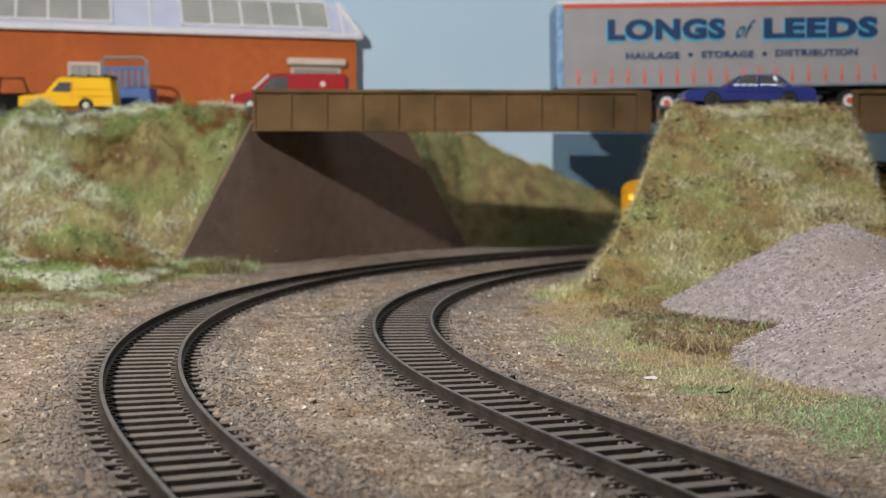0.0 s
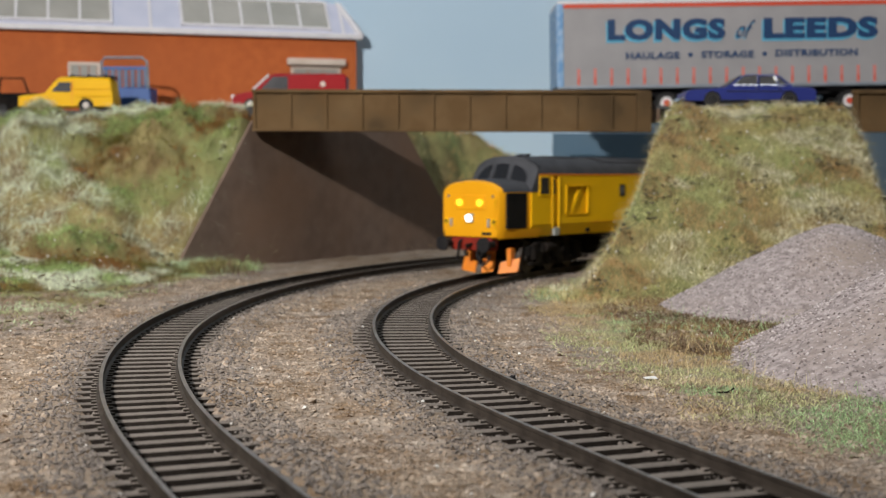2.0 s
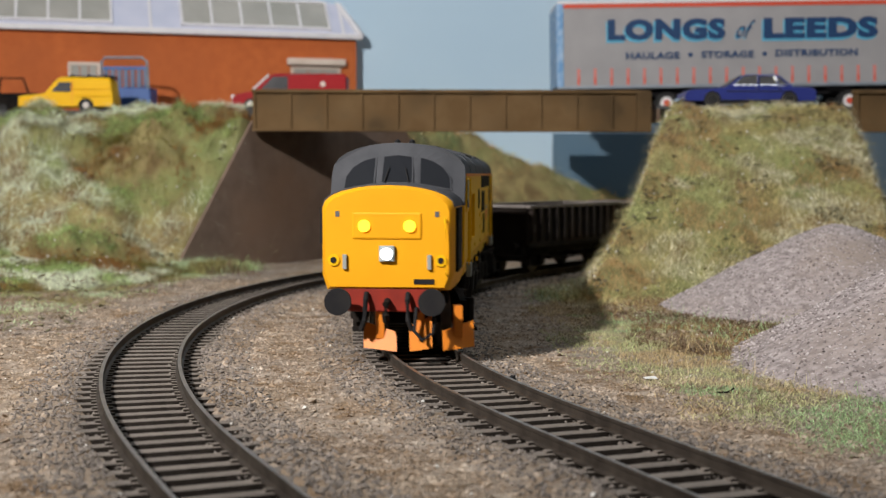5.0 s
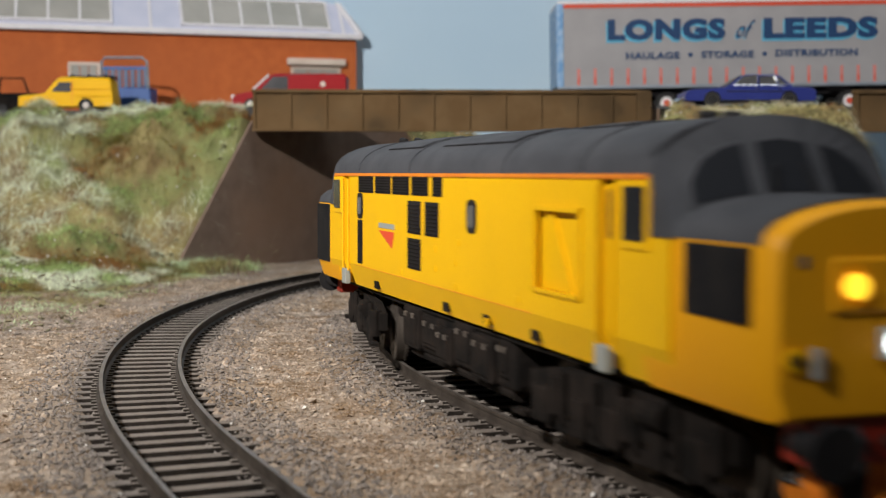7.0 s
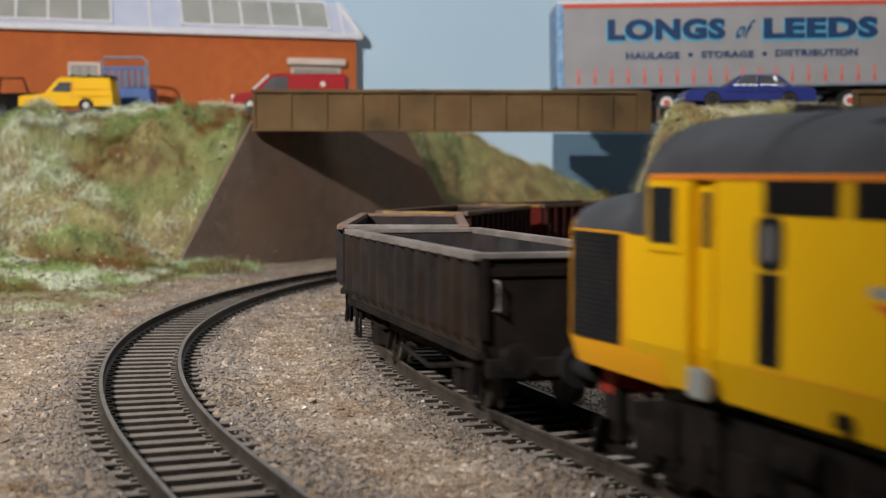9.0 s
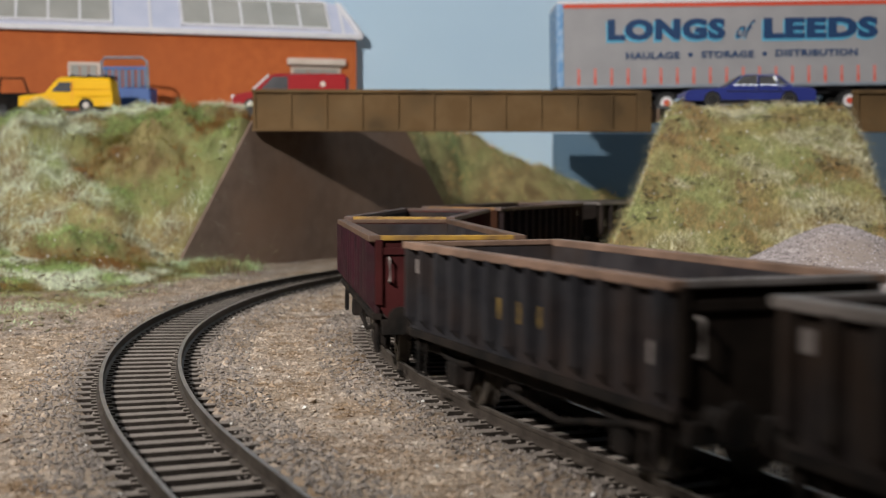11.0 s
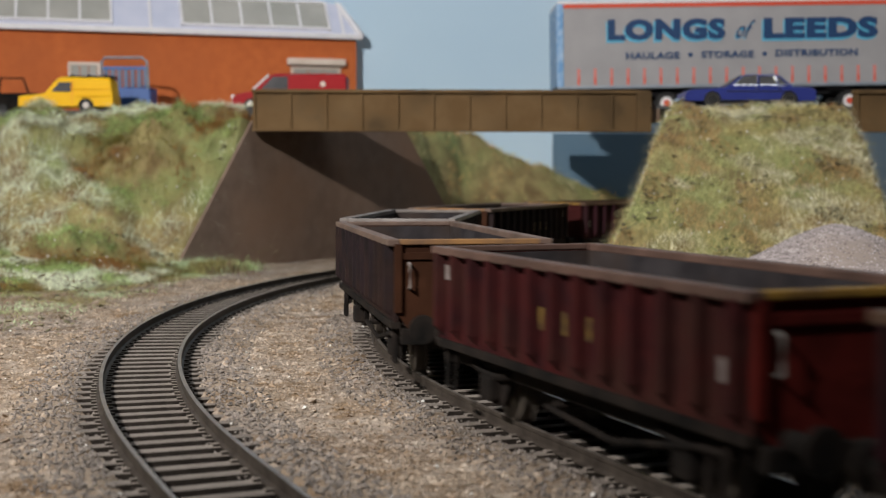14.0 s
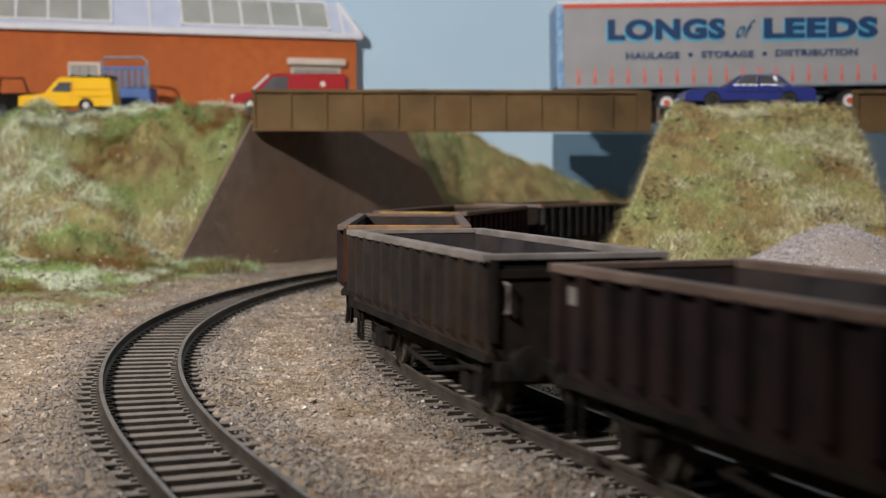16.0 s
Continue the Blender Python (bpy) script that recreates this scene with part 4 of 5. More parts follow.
    for c in (-74, 74):
        bg_ = part("bogie", box(B(), -29, 29, -9, 9, 6, 14, 0.6), UNDER, lo, "dark six-wheel bogie", M(c, 0, 0))
        for sd in (1, -1):
            bm = prism(B(), [(-30, 8), (-30, 12), (-20, 13.8), (20, 13.8), (30, 12), (30, 8), (24, 6.6), (-24, 6.6)], *sorted((sd * 11.8, sd * 13.6)), "y")
            part("side_frame", bm, UNDER, bg_, "weathered black bogie side frame")
            for ax in (-23, 0, 23):
                part("axle_box", box(B(), ax - 3, ax + 3, *sorted((sd * 13.2, sd * 15.6)), 4.4, 10.4, 0.5), UNDER, bg_)
                part("spring", rod(B(), [(ax + 4.5, sd * 14.4, 6.5), (ax + 4.5, sd * 14.4, 12.5)], 1.4, 10), UNDER, bg_)
            for ax in (-11.5, 11.5):
                part("brake_gear", box(B(), ax - 2.2, ax + 2.2, *sorted((sd * 12.6, sd * 14.6)), 3.6, 9.8, 0.4), UNDER, bg_)
            for ax in (-17, -6, 6, 17):
                part("spring_hanger", rod(B(), [(ax, sd * 14.2, 5.0), (ax, sd * 14.2, 13.2)], 0.7, 8), UNDER, bg_)
            part("equaliser_beam", prism(B(), [(-25, 4.2), (-20, 5.6), (20, 5.6), (25, 4.2), (20, 3.4), (-20, 3.4)], *sorted((sd * 12.8, sd * 13.8)), "y"), UNDER, bg_)
            part("sand_pipe", rod(B(), [(-31, sd * 12, 9), (-33, sd * 10, 4), (-32, sd * 9, 1.2)], 0.4), UNDER, bg_)
            part("brake_cylinder", cyl(B(), (12, sd * 14.6, 11.5), 2.0, 7, "x", 12), UNDER, bg_)
            for ax in (-30, 30):
                part("footstep", box(B(), ax - 2.5, ax + 2.5, *sorted((sd * 14, sd * 16)), 4.5, 5.3), UNDER, bg_)
        for ax in (-23, 0, 23):
            w = wheelset(bg_, M(ax, 0, 7.2), 7.2)
            wheels.append(w)
    # draw the two noses out to their full length, and hang the ploughs on the bogies
    bogies = [o for o in lo.children if o.name.startswith("bogie")]
    for ob in list(lo.children_recursive):
        if ob.type == "MESH" and ob.name.split(".")[0] in NOSE_PARTS:
            for v in ob.data.vertices:
                if abs(v.co.x) > 0.096:
                    v.co.x = math.copysign(0.096 + (abs(v.co.x) - 0.096) * 1.15, v.co.x)
        if ob.name.split(".")[0] in ("snow_plough", "plough_bracket"):
            c = 0.074 if ob.data.vertices[0].co.x > 0 else -0.074
            ob.data.transform(Matrix.Translation((-c, 0, 0)))
            ob.parent = next(o for o in bogies if o.matrix_basis.translation.x * c > 0)
    return lo, wheels


def wheelset(parent, m, r):
    bm = B()
    for sd in (1, -1):
        cyl(bm, (0, sd * 8.4, 0), r, 2.2, "y", 28)
        cyl(bm, (0, sd * 7.1, 0), r + 0.8, 0.6, "y", 28)
        cyl(bm, (0, sd * 9.6, 0), r * 0.35, 0.6, "y", 12)
        for k in range(6):
            a = math.pi * k / 3
            cyl(bm, (r * 0.6 * math.cos(a), sd * 9.5, r * 0.6 * math.sin(a)), r * 0.12, 0.3, "y", 8)
    cyl(bm, (0, 0, 0), 1.2, 17, "y", 10)
    return part("wheelset", bm, WHEELM, parent, "dark steel wheels on an axle", m)


WHEELM = mat("dark_wheel", (0.05, 0.042, 0.036), (0.10, 0.085, 0.07), 250, 0.5, 0.4)
LOCO, LOCO_WHEELS = build_loco()


# ---- wagons ----
def wagon_mats(tag, side, side2, rim, end, stain):
    return (mat("wagon_side_" + tag, side, side2, 160, 0.8, 0, 0.35, 500, stain, 45, spec=0.12),
            mat("wagon_rim_" + tag, rim, tuple(c * 0.6 for c in rim), 120, 0.6, 0, 0.4, 500),
            mat("wagon_end_" + tag, end, tuple(c * 0.55 for c in end), 110, 0.8, 0, 0.35, 500, spec=0.12))


INSIDE = mat("wagon_inside", (0.020, 0.018, 0.020), (0.04, 0.036, 0.038), 120, 0.85, 0, 0.4, 500, (0.04, 0.027, 0.02), 40, spec=0.12)
LETTER = mat("faded_yellow_print", (0.20, 0.13, 0.03), (0.06, 0.04, 0.02), 500, 0.6)
PALE = mat("pale_data_panel", (0.24, 0.21, 0.195), (0.16, 0.14, 0.13), 300, 0.6)


def build_wagon(label, mats, letters, rim_end):
    side_m, rim_m, end_m = mats
    w = thing("mineral_wagon", label, "wagon", "wagons of the train")
    Lh, Wh, zt, zb, th = 51.3, 16.4, 31.0, 13.4, 0.9
    for sd in (1, -1):
        pan = part("side_panel", box(B(), -Lh, Lh, *sorted((sd * (Wh - th), sd * Wh)), zb, zt - 0.3), side_m, w)
        for i in range(13):
            a = -Lh + 2.2 + (2 * Lh - 4.4) * i / 12
            bm = B()
            loft(bm, [[(a - 1.15, sd * Wh, z), (a - 0.8, sd * (Wh + o), z), (a + 0.8, sd * (Wh + o), z), (a + 1.15, sd * Wh, z)] for z, o in ((zb + 0.8, 0.25), (zb + 2.5, 1.9), (zt - 1.2, 1.9))])
            part("rib", bm, side_m, pan)
        part("bottom_lip", box(B(), -Lh, Lh, *sorted((sd * (Wh - 1.5), sd * (Wh + 0.7))), zb - 1.5, zb, 0.15), UNDER, pan)
        for a, z0, z1, wd in ((Lh - 5.6, 19.0, 22.2, 2.8), (-Lh + 4.2, 24.8, 27.6, 2.6)):
            part("data_panel", box(B(), a - wd / 2, a + wd / 2, *sorted((sd * Wh, sd * (Wh + 0.12))), z0, z1), PALE, pan, "small pale data panel")
        if letters:
            for k in range(3):
                a = -6.5 + k * 8.1 * -sd
                part("letter_bar", box(B(), a - 0.75, a + 0.75, *sorted((sd * Wh, sd * (Wh + 0.14))), 19.8, 23.4), LETTER, pan, "worn yellow lettering bar")
            part("letter_bar", box(B(), -Lh + 8.2, -Lh + 10, *sorted((sd * Wh, sd * (Wh + 0.14))), 17, 25.6), LETTER, pan)
    for e in (1, -1):
        bm = prism(B(), [(-Wh, zb + 3), (-Wh, zt - 0.3), (Wh, zt - 0.3), (Wh, zb + 3), (Wh - 5, zb - 4.5), (-Wh + 5, zb - 4.5)], *sorted((e * (Lh - th), e * Lh)), "x")
        ep = part("end_panel", bm, end_m, w)
        bm = box(B(), *sorted((e * Lh, e * (Lh + 0.5))), -Wh, Wh, 26.6, 28.2, 0.15)
        for y in (-Wh + 0.8, Wh - 0.8):
            box(bm, *sorted((e * Lh, e * (Lh + 0.8))), y - 0.8, y + 0.8, zb + 2, zt - 1, 0.1)
        part("end_frame", bm, end_m, ep)
        part("handrail", rod(B(), [(e * Lh, -Wh + 3.2, 20.5), (e * (Lh + 1.4), -Wh + 3.2, 20.8), (e * (Lh + 1.4), -Wh + 3.2, 25.6), (e * Lh, -Wh + 3.2, 25.9)], 0.35), PALE, ep, "worn grab handle")
        part("headstock", box(B(), *sorted((e * (Lh - 1), e * (Lh + 1.2))), -15, 15, 8.6, 12, 0.2), UNDER, w)
        for y in (-11.4, 11.4):
            part("buffer", cyl(cyl(B(), (e * (Lh + 4), y, 12.6), 1.5, 6.5, "x", 12), (e * (Lh + 7.2), y, 12.6), 3.0, 0.9, "x", 20), UNDER, w, "round black buffer")
        part("coupling", rod(B(), [(e * Lh, 0, 11.5), (e * (Lh + 6), 0, 10.6), (e * (Lh + 12), 0, 9.8)], 0.8), UNDER, w)
    # rim round the top
    for sd in (1, -1):
        part("top_rail", box(B(), -Lh - 0.7, Lh + 0.7, *sorted((sd * (Wh - 1.2), sd * (Wh + 1.6))), zt - 1.5, zt, 0.25), rim_m, w, "worn steel top rail")
    for e in (1, -1):
        part("end_rail", box(B(), *sorted((e * (Lh - 1.1), e * (Lh + 0.7))), -Wh + 1.2, Wh - 1.2, zt - 1.2, zt - 0.05, 0.2), rim_end if e > 0 else rim_m, w, "painted end rail")
    part("floor", box(B(), -Lh + 1, Lh - 1, -Wh + 1, Wh - 1, zb - 1, zb), INSIDE, w)
    for sd in (1, -1):
        part("inner_lining", box(B(), -Lh + 1, Lh - 1, *sorted((sd * (Wh - th - 0.05), sd * (Wh - th - 0.35))), zb, zt - 1.4), INSIDE, w, "dark dirty inner wall")
        part("inner_lining", box(B(), *sorted((sd * (Lh - th - 0.05), sd * (Lh - th - 0.35))), -Wh + 1.3, Wh - 1.3, zb, zt - 1.4), INSIDE, w)
    # underframe
    for sd in (1, -1):
        sb = part("solebar", box(B(), -Lh, Lh, *sorted((sd * 11.6, sd * 13.4)), 8.6, 12, 0.2), UNDER, w)
        for a in (-33, 33):
            bm = prism(B(), [(a - 7, 9), (a + 7, 9), (a + 3.2, 3.2), (a - 3.2, 3.2)], *sorted((sd * 11.4, sd * 12.6)), "y")
            ag = part("axle_guard", bm, UNDER, w)
            part("axle_box", box(B(), a - 2.4, a + 2.4, *sorted((sd * 12.2, sd * 15.0)), 4, 8.6, 0.5), UNDER, ag, "dusty axle box")
            part("leaf_spring", rod(B(), [(a - 8, sd * 13.4, 9.6), (a - 4, sd * 13.4, 8.8), (a, sd * 13.4, 8.4), (a + 4, sd * 13.4, 8.8), (a + 8, sd * 13.4, 9.6)], 0.8), UNDER, ag)
        part("brake_lever", rod(B(), [(-8, sd * 14.6, 7), (14, sd * 14.8, 5.6), (38, sd * 15.2, 9.4), (44, sd * 15.2, 9.6)], 0.55), UNDER, w, "bent brake lever")
        part("lever_guard", rod(B(), [(40, sd * 14.8, 12), (40, sd * 14.8, 3.6), (43, sd * 14.8, 3.6), (43, sd * 14.8, 12)], 0.5), UNDER, w)
        for a in (-47, 47):
            part("step_iron", rod(B(), [(a - 2, sd * 15.4, 13), (a - 2, sd * 15.6, 4.4), (a + 2, sd * 15.6, 4.4), (a + 2, sd * 15.4, 13)], 0.5), UNDER, w, "hanging footstep")
    part("brake_cylinder", cyl(B(), (0, 4, 7.5), 3.2, 12, "x", 14), UNDER, w)
    part("cross_shaft", cyl(B(), (-8, 0, 7), 0.8, 27, "y", 8), UNDER, w)
    return w, [wheelset(w, M(a, 0, 5.8), 5.8) for a in (-33, 33)]


RUST = (0.36, 0.14, 0.045)
YRIM = mat("yellow_end_rail", (0.50, 0.29, 0.03), (0.16, 0.09, 0.03), 160, 0.6)
RUSTRIM = mat("rusty_end_rail", (0.27, 0.14, 0.05), (0.14, 0.08, 0.045), 150, 0.65)
DRIM = mat("steel_end_rail", (0.22, 0.20, 0.19), (0.13, 0.115, 0.105), 150, 0.6)
M_BLACK = wagon_mats("black", (0.018, 0.015, 0.015), (0.032, 0.026, 0.023), (0.20, 0.175, 0.16), (0.016, 0.012, 0.010), (0.034, 0.02, 0.012))
M_BLACKR = wagon_mats("black_rust", (0.015, 0.015, 0.018), (0.026, 0.025, 0.027), (0.22, 0.14, 0.10), (0.018, 0.013, 0.010), (0.03, 0.02, 0.016))
M_RED = wagon_mats("red", (0.046, 0.008, 0.008), (0.024, 0.006, 0.007), (0.11, 0.065, 0.05), (0.10, 0.011, 0.008), (0.04, 0.016, 0.012))
M_MAROON = wagon_mats("maroon", (0.036, 0.0085, 0.014), (0.02, 0.007, 0.0095), (0.12, 0.07, 0.045), (0.05, 0.010, 0.010), (0.03, 0.016, 0.016))
M_BROWN = wagon_mats("brown", (0.019, 0.0115, 0.0135), (0.0115, 0.0085, 0.009), (0.14, 0.095, 0.075), (0.045, 0.017, 0.008), (0.028, 0.015, 0.011))
WAGON_KINDS = [
    ("black box wagon with worn steel rim, empty", M_BLACK, False, DRIM),
    ("blue-black box wagon with rust-streaked rim, empty", M_BLACKR, True, DRIM),
    ("maroon box wagon with yellow end rail and worn lettering", M_MAROON, True, YRIM),
    ("red box wagon with bright yellow end rail, empty", M_RED, True, YRIM),
    ("brown box wagon with orange rusty end", M_BROWN, False, RUSTRIM),
    ("black box wagon with worn steel rim, empty", M_BLACK, False, DRIM),
    ("rust-brown box wagon with pale worn rim", M_BROWN, True, RUSTRIM),
    ("maroon box wagon with yellow end rail and worn lettering", M_MAROON, True, YRIM),
    ("black box wagon with worn steel rim, empty", M_BLACKR, False, DRIM),
]
WAGONS = [build_wagon(*k) for k in WAGON_KINDS]


# ---- brick factory ----
BRICK = mat("orange_brick_paper", (0.45, 0.110, 0.027), (0.52, 0.135, 0.034), 130, 0.85, 0, 0.1, 400, (0.41, 0.104, 0.028), 16)
ROOFM = mat("pale_lilac_roof", (0.50, 0.53, 0.66), (0.56, 0.58, 0.70), 60, 0.6)
FRAMEW = mat("white_roof_trim", (0.75, 0.74, 0.76), (0.68, 0.67, 0.7), 80, 0.55)
PANEG = mat("grey_skylight", (0.33, 0.33, 0.30), (0.40, 0.39, 0.36), 40, 0.25)
CREAM = mat("cream_trim", (0.68, 0.58, 0.50), (0.6, 0.5, 0.42), 100, 0.6)


def build_factory():
    # local x runs along the front, to the corner nearest the bridge at x = 0; local y runs into the building
    ang = math.degrees(math.atan2(880 - 819, -56.5 + 257.6))
    fa = thing("factory", "orange brick factory with white-trimmed lilac glazed roof", "building", m=M(-60.2, 910, ROAD - 0.6, 0, 0, ang * 0.94) @ Matrix.Scale(0.93, 4))
    bm = B()
    box(bm, -420, 0, 0, 4, -1.6, 60)
    box(bm, -4, 0, 4, 44, -1.6, 60)
    part("wall", bm, BRICK, fa, "plain orange brick wall")
    bm = B()
    loft(bm, [[(-420, -3, 60), (3, -3, 60), (-22, 42, 108), (-420, 42, 108)], [(-420, -3, 61.5), (3, -3, 61.5), (-22, 42, 109.5), (-420, 42, 109.5)]])
    part("roof", bm, ROOFM, fa, "pale lilac roof slope")
    ga = B()
    loft(ga, [[(-0.2, 0, 60), (-22, 42, 107), (-22, 44, 60)], [(-3, 0, 60), (-25, 42, 107), (-25, 44, 60)]])
    part("gable", ga, BRICK, fa)
    part("gutter", box(B(), -420, 4, -5.5, -1.5, 58.2, 62.2, 0.6), FRAMEW, fa, "white gutter board")
    bm = B()
    loft(bm, [[(4, -4, 59), (4, -4, 63), (0.5, -4, 63), (0.5, -4, 59)], [(-20, 43, 108), (-20, 43, 112), (-24, 43, 112), (-24, 43, 108)]])
    part("verge_board", bm, FRAMEW, fa, "white verge board")

    def slope(u, v):
        return (u, -3 + 45 * v, 61.7 + 48 * v)

    def bar(u0, v0, u1, v1, w, h, material, nm, parent):
        a, b = Vector(slope(u0, v0)), Vector(slope(u1, v1))
        nrm = Vector((0, -48, 45)).normalized()
        d = (b - a).normalized().cross(nrm) * w / 2
        bm2 = B()
        loft(bm2, [[a - d, a + d, a + d + nrm * h, a - d + nrm * h], [b - d, b + d, b + d + nrm * h, b - d + nrm * h]])
        return part(nm, bm2, material, parent)
    for u0, n in ((-127, 5), (-283, 5), (-408, 5)):
        us = [u0 + i * 21.4 for i in range(n + 1)]
        for a, b in zip(us, us[1:]):
            bm3 = B()
            nr = Vector((0, -48, 45)).normalized()
            q = [Vector(slope(a, 0.08)), Vector(slope(b, 0.08)), Vector(slope(b, 0.5)), Vector(slope(a, 0.5))]
            loft(bm3, [[p + nr * 0.2 for p in q], [p + nr * 1.0 for p in q]])
            sk = part("skylight", bm3, PANEG, fa, "grey glazed skylight pane")
        for a in us:
            bar(a, 0.05, a, 0.52, 1.6, 2.0, FRAMEW, "glazing_bar", fa)
        bar(us[0] - 1, 0.07, us[-1] + 1, 0.07, 1.6, 1.8, FRAMEW, "glazing_bar", fa)
        bar(us[0] - 1, 0.51, us[-1] + 1, 0.51, 1.8, 2.0, FRAMEW, "glazing_bar", fa)
    for u in (-149, -10):
        bar(u, 0.0, u, 0.98, 1.8, 1.2, FRAMEW, "roof_rib", fa)
    # windows in the front wall
    for u0, u1, z0, z1, canopy in ((-49, -12, 16, 38, True), (-206, -184, 14, 37, False)):
        w = part("window_frame", box(box(box(box(B(), u0, u1, -1.0, 0, z1 - 2, z1), u0, u1, -1.0, 0, z0, z0 + 2), u0, u0 + 2, -1.0, 0, z0 + 2, z1 - 2), u1 - 2, u1, -1.0, 0, z0 + 2, z1 - 2), CREAM, fa, "cream window frame")
        n = 3
        for i in range(n):
            a = u0 + 2 + (u1 - u0 - 4) * i / n
            part("pane", box(B(), a + 0.3, a + (u1 - u0 - 4) / n - 0.3, -0.5, -0.1, z0 + 2, z1 - 2), PANEG, w)
        if canopy:
            part("canopy", box(B(), u0 - 3, u1 + 3, -6, 0, z1 + 0.5, z1 + 5.5, 0.8), CREAM, fa, "cream canopy over the window")
    return fa


build_factory()

# ---- road vehicles ----
MATTGLASS = mat("dull_glazing", (0.05, 0.05, 0.055), (0.08, 0.08, 0.085), 80, 0.6, spec=0.2)
CARGLASS = mat("grey_car_glazing", (0.05, 0.05, 0.055), (0.10, 0.10, 0.10), 60, 0.12, spec=0.6)
TYRE = mat("rubber_tyre", (0.02, 0.02, 0.02), (0.03, 0.03, 0.03), 200, 0.8)
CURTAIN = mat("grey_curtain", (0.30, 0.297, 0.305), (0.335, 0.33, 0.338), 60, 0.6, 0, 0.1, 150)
NAVY = mat("navy_print", (0.010, 0.045, 0.13), rough=0.6)
CYAN = mat("light_blue_print", (0.10, 0.42, 0.62), rough=0.6)
REDSTRIPE = mat("red_stripe", (0.62, 0.085, 0.045), rough=0.6)
PALERED = mat("faded_red_strap", (0.62, 0.20, 0.17), rough=0.6)
BLUEEND = mat("blue_end_print", (0.13, 0.30, 0.55), (0.35, 0.5, 0.68), 250, 0.6)
CARBLUE = mat("car_blue", (0.024, 0.034, 0.18), (0.03, 0.042, 0.21), 60, 0.3, 0.0, spec=0.5)
VANYELLOW = mat("van_yellow", (0.86, 0.49, 0.002), (0.82, 0.46, 0.002), 60, 0.5, spec=0.12)
VANRED = mat("van_red", (0.33, 0.006, 0.010), (0.30, 0.005, 0.009), 60, 0.5, spec=0.12)
CHROME = mat("chrome", (0.7, 0.7, 0.72), rough=0.2, metal=1.0)
STAKEBLUE = mat("faded_blue_stakes", (0.10, 0.14, 0.24), (0.15, 0.19, 0.28), 80, 0.6)
CARTBLUE = mat("cart_blue", (0.03, 0.09, 0.30), (0.05, 0.13, 0.36), 80, 0.5)
STEELG = mat("grey_steel", (0.33, 0.37, 0.42), (0.26, 0.3, 0.35), 100, 0.4, 0.3)


def wheel(parent, x, y, z, r, w, hub, name="wheel"):
    t = part(name, cyl(B(), (0, 0, 0), r, w, "y", 22), TYRE, parent, "", M(x, y, z))
    part("rim", cyl(cyl(B(), (0, 0, 0), r * 0.6, w + 0.5, "y", 18), (0, 0, 0), r * 0.25, w + 1.1, "y", 10), hub, t)
    return t


def text_part(body, size, x, y, z, material, parent, nm, offset=0.0):
    c = bpy.data.curves.new(nm, "FONT")
    c.space_character = 1.1
    c.body, c.size, c.extrude, c.offset, c.align_x, c.resolution_u = body, size, 0.12, offset, "LEFT", 3
    o = new("lettering_curve", c)
    dg = bpy.context.evaluated_depsgraph_get()
    me = bpy.data.meshes.new_from_object(o.evaluated_get(dg))
    w = max(v.co.x for v in me.vertices) - min(v.co.x for v in me.vertices)
    bpy.data.objects.remove(o)
    me.transform(Matrix.Scale(0.001, 4) @ Matrix.Rotation(math.pi / 2, 4, "X"))
    me.materials.clear()
    me.materials.append(material)
    ob = new(nm, me)
    ob.parent = parent
    ob.matrix_basis = M(x, y, z)
    return ob, w


def fit_text(body, width, height, x, y, z, material, parent, nm, offset=0.0):
    """Lettering set to a width and cap height."""
    ob, w = text_part(body, 10, x, y, z, material, parent, nm, offset)
    h = max(v.co.z for v in ob.data.vertices) * 1000
    x0 = min(v.co.x for v in ob.data.vertices) * 1000
    ob.data.transform(Matrix.Translation((-x0 / 1000, 0, 0)))
    ob.data.transform(Matrix.Diagonal((width / w, 1, height / h, 1)))
    return ob


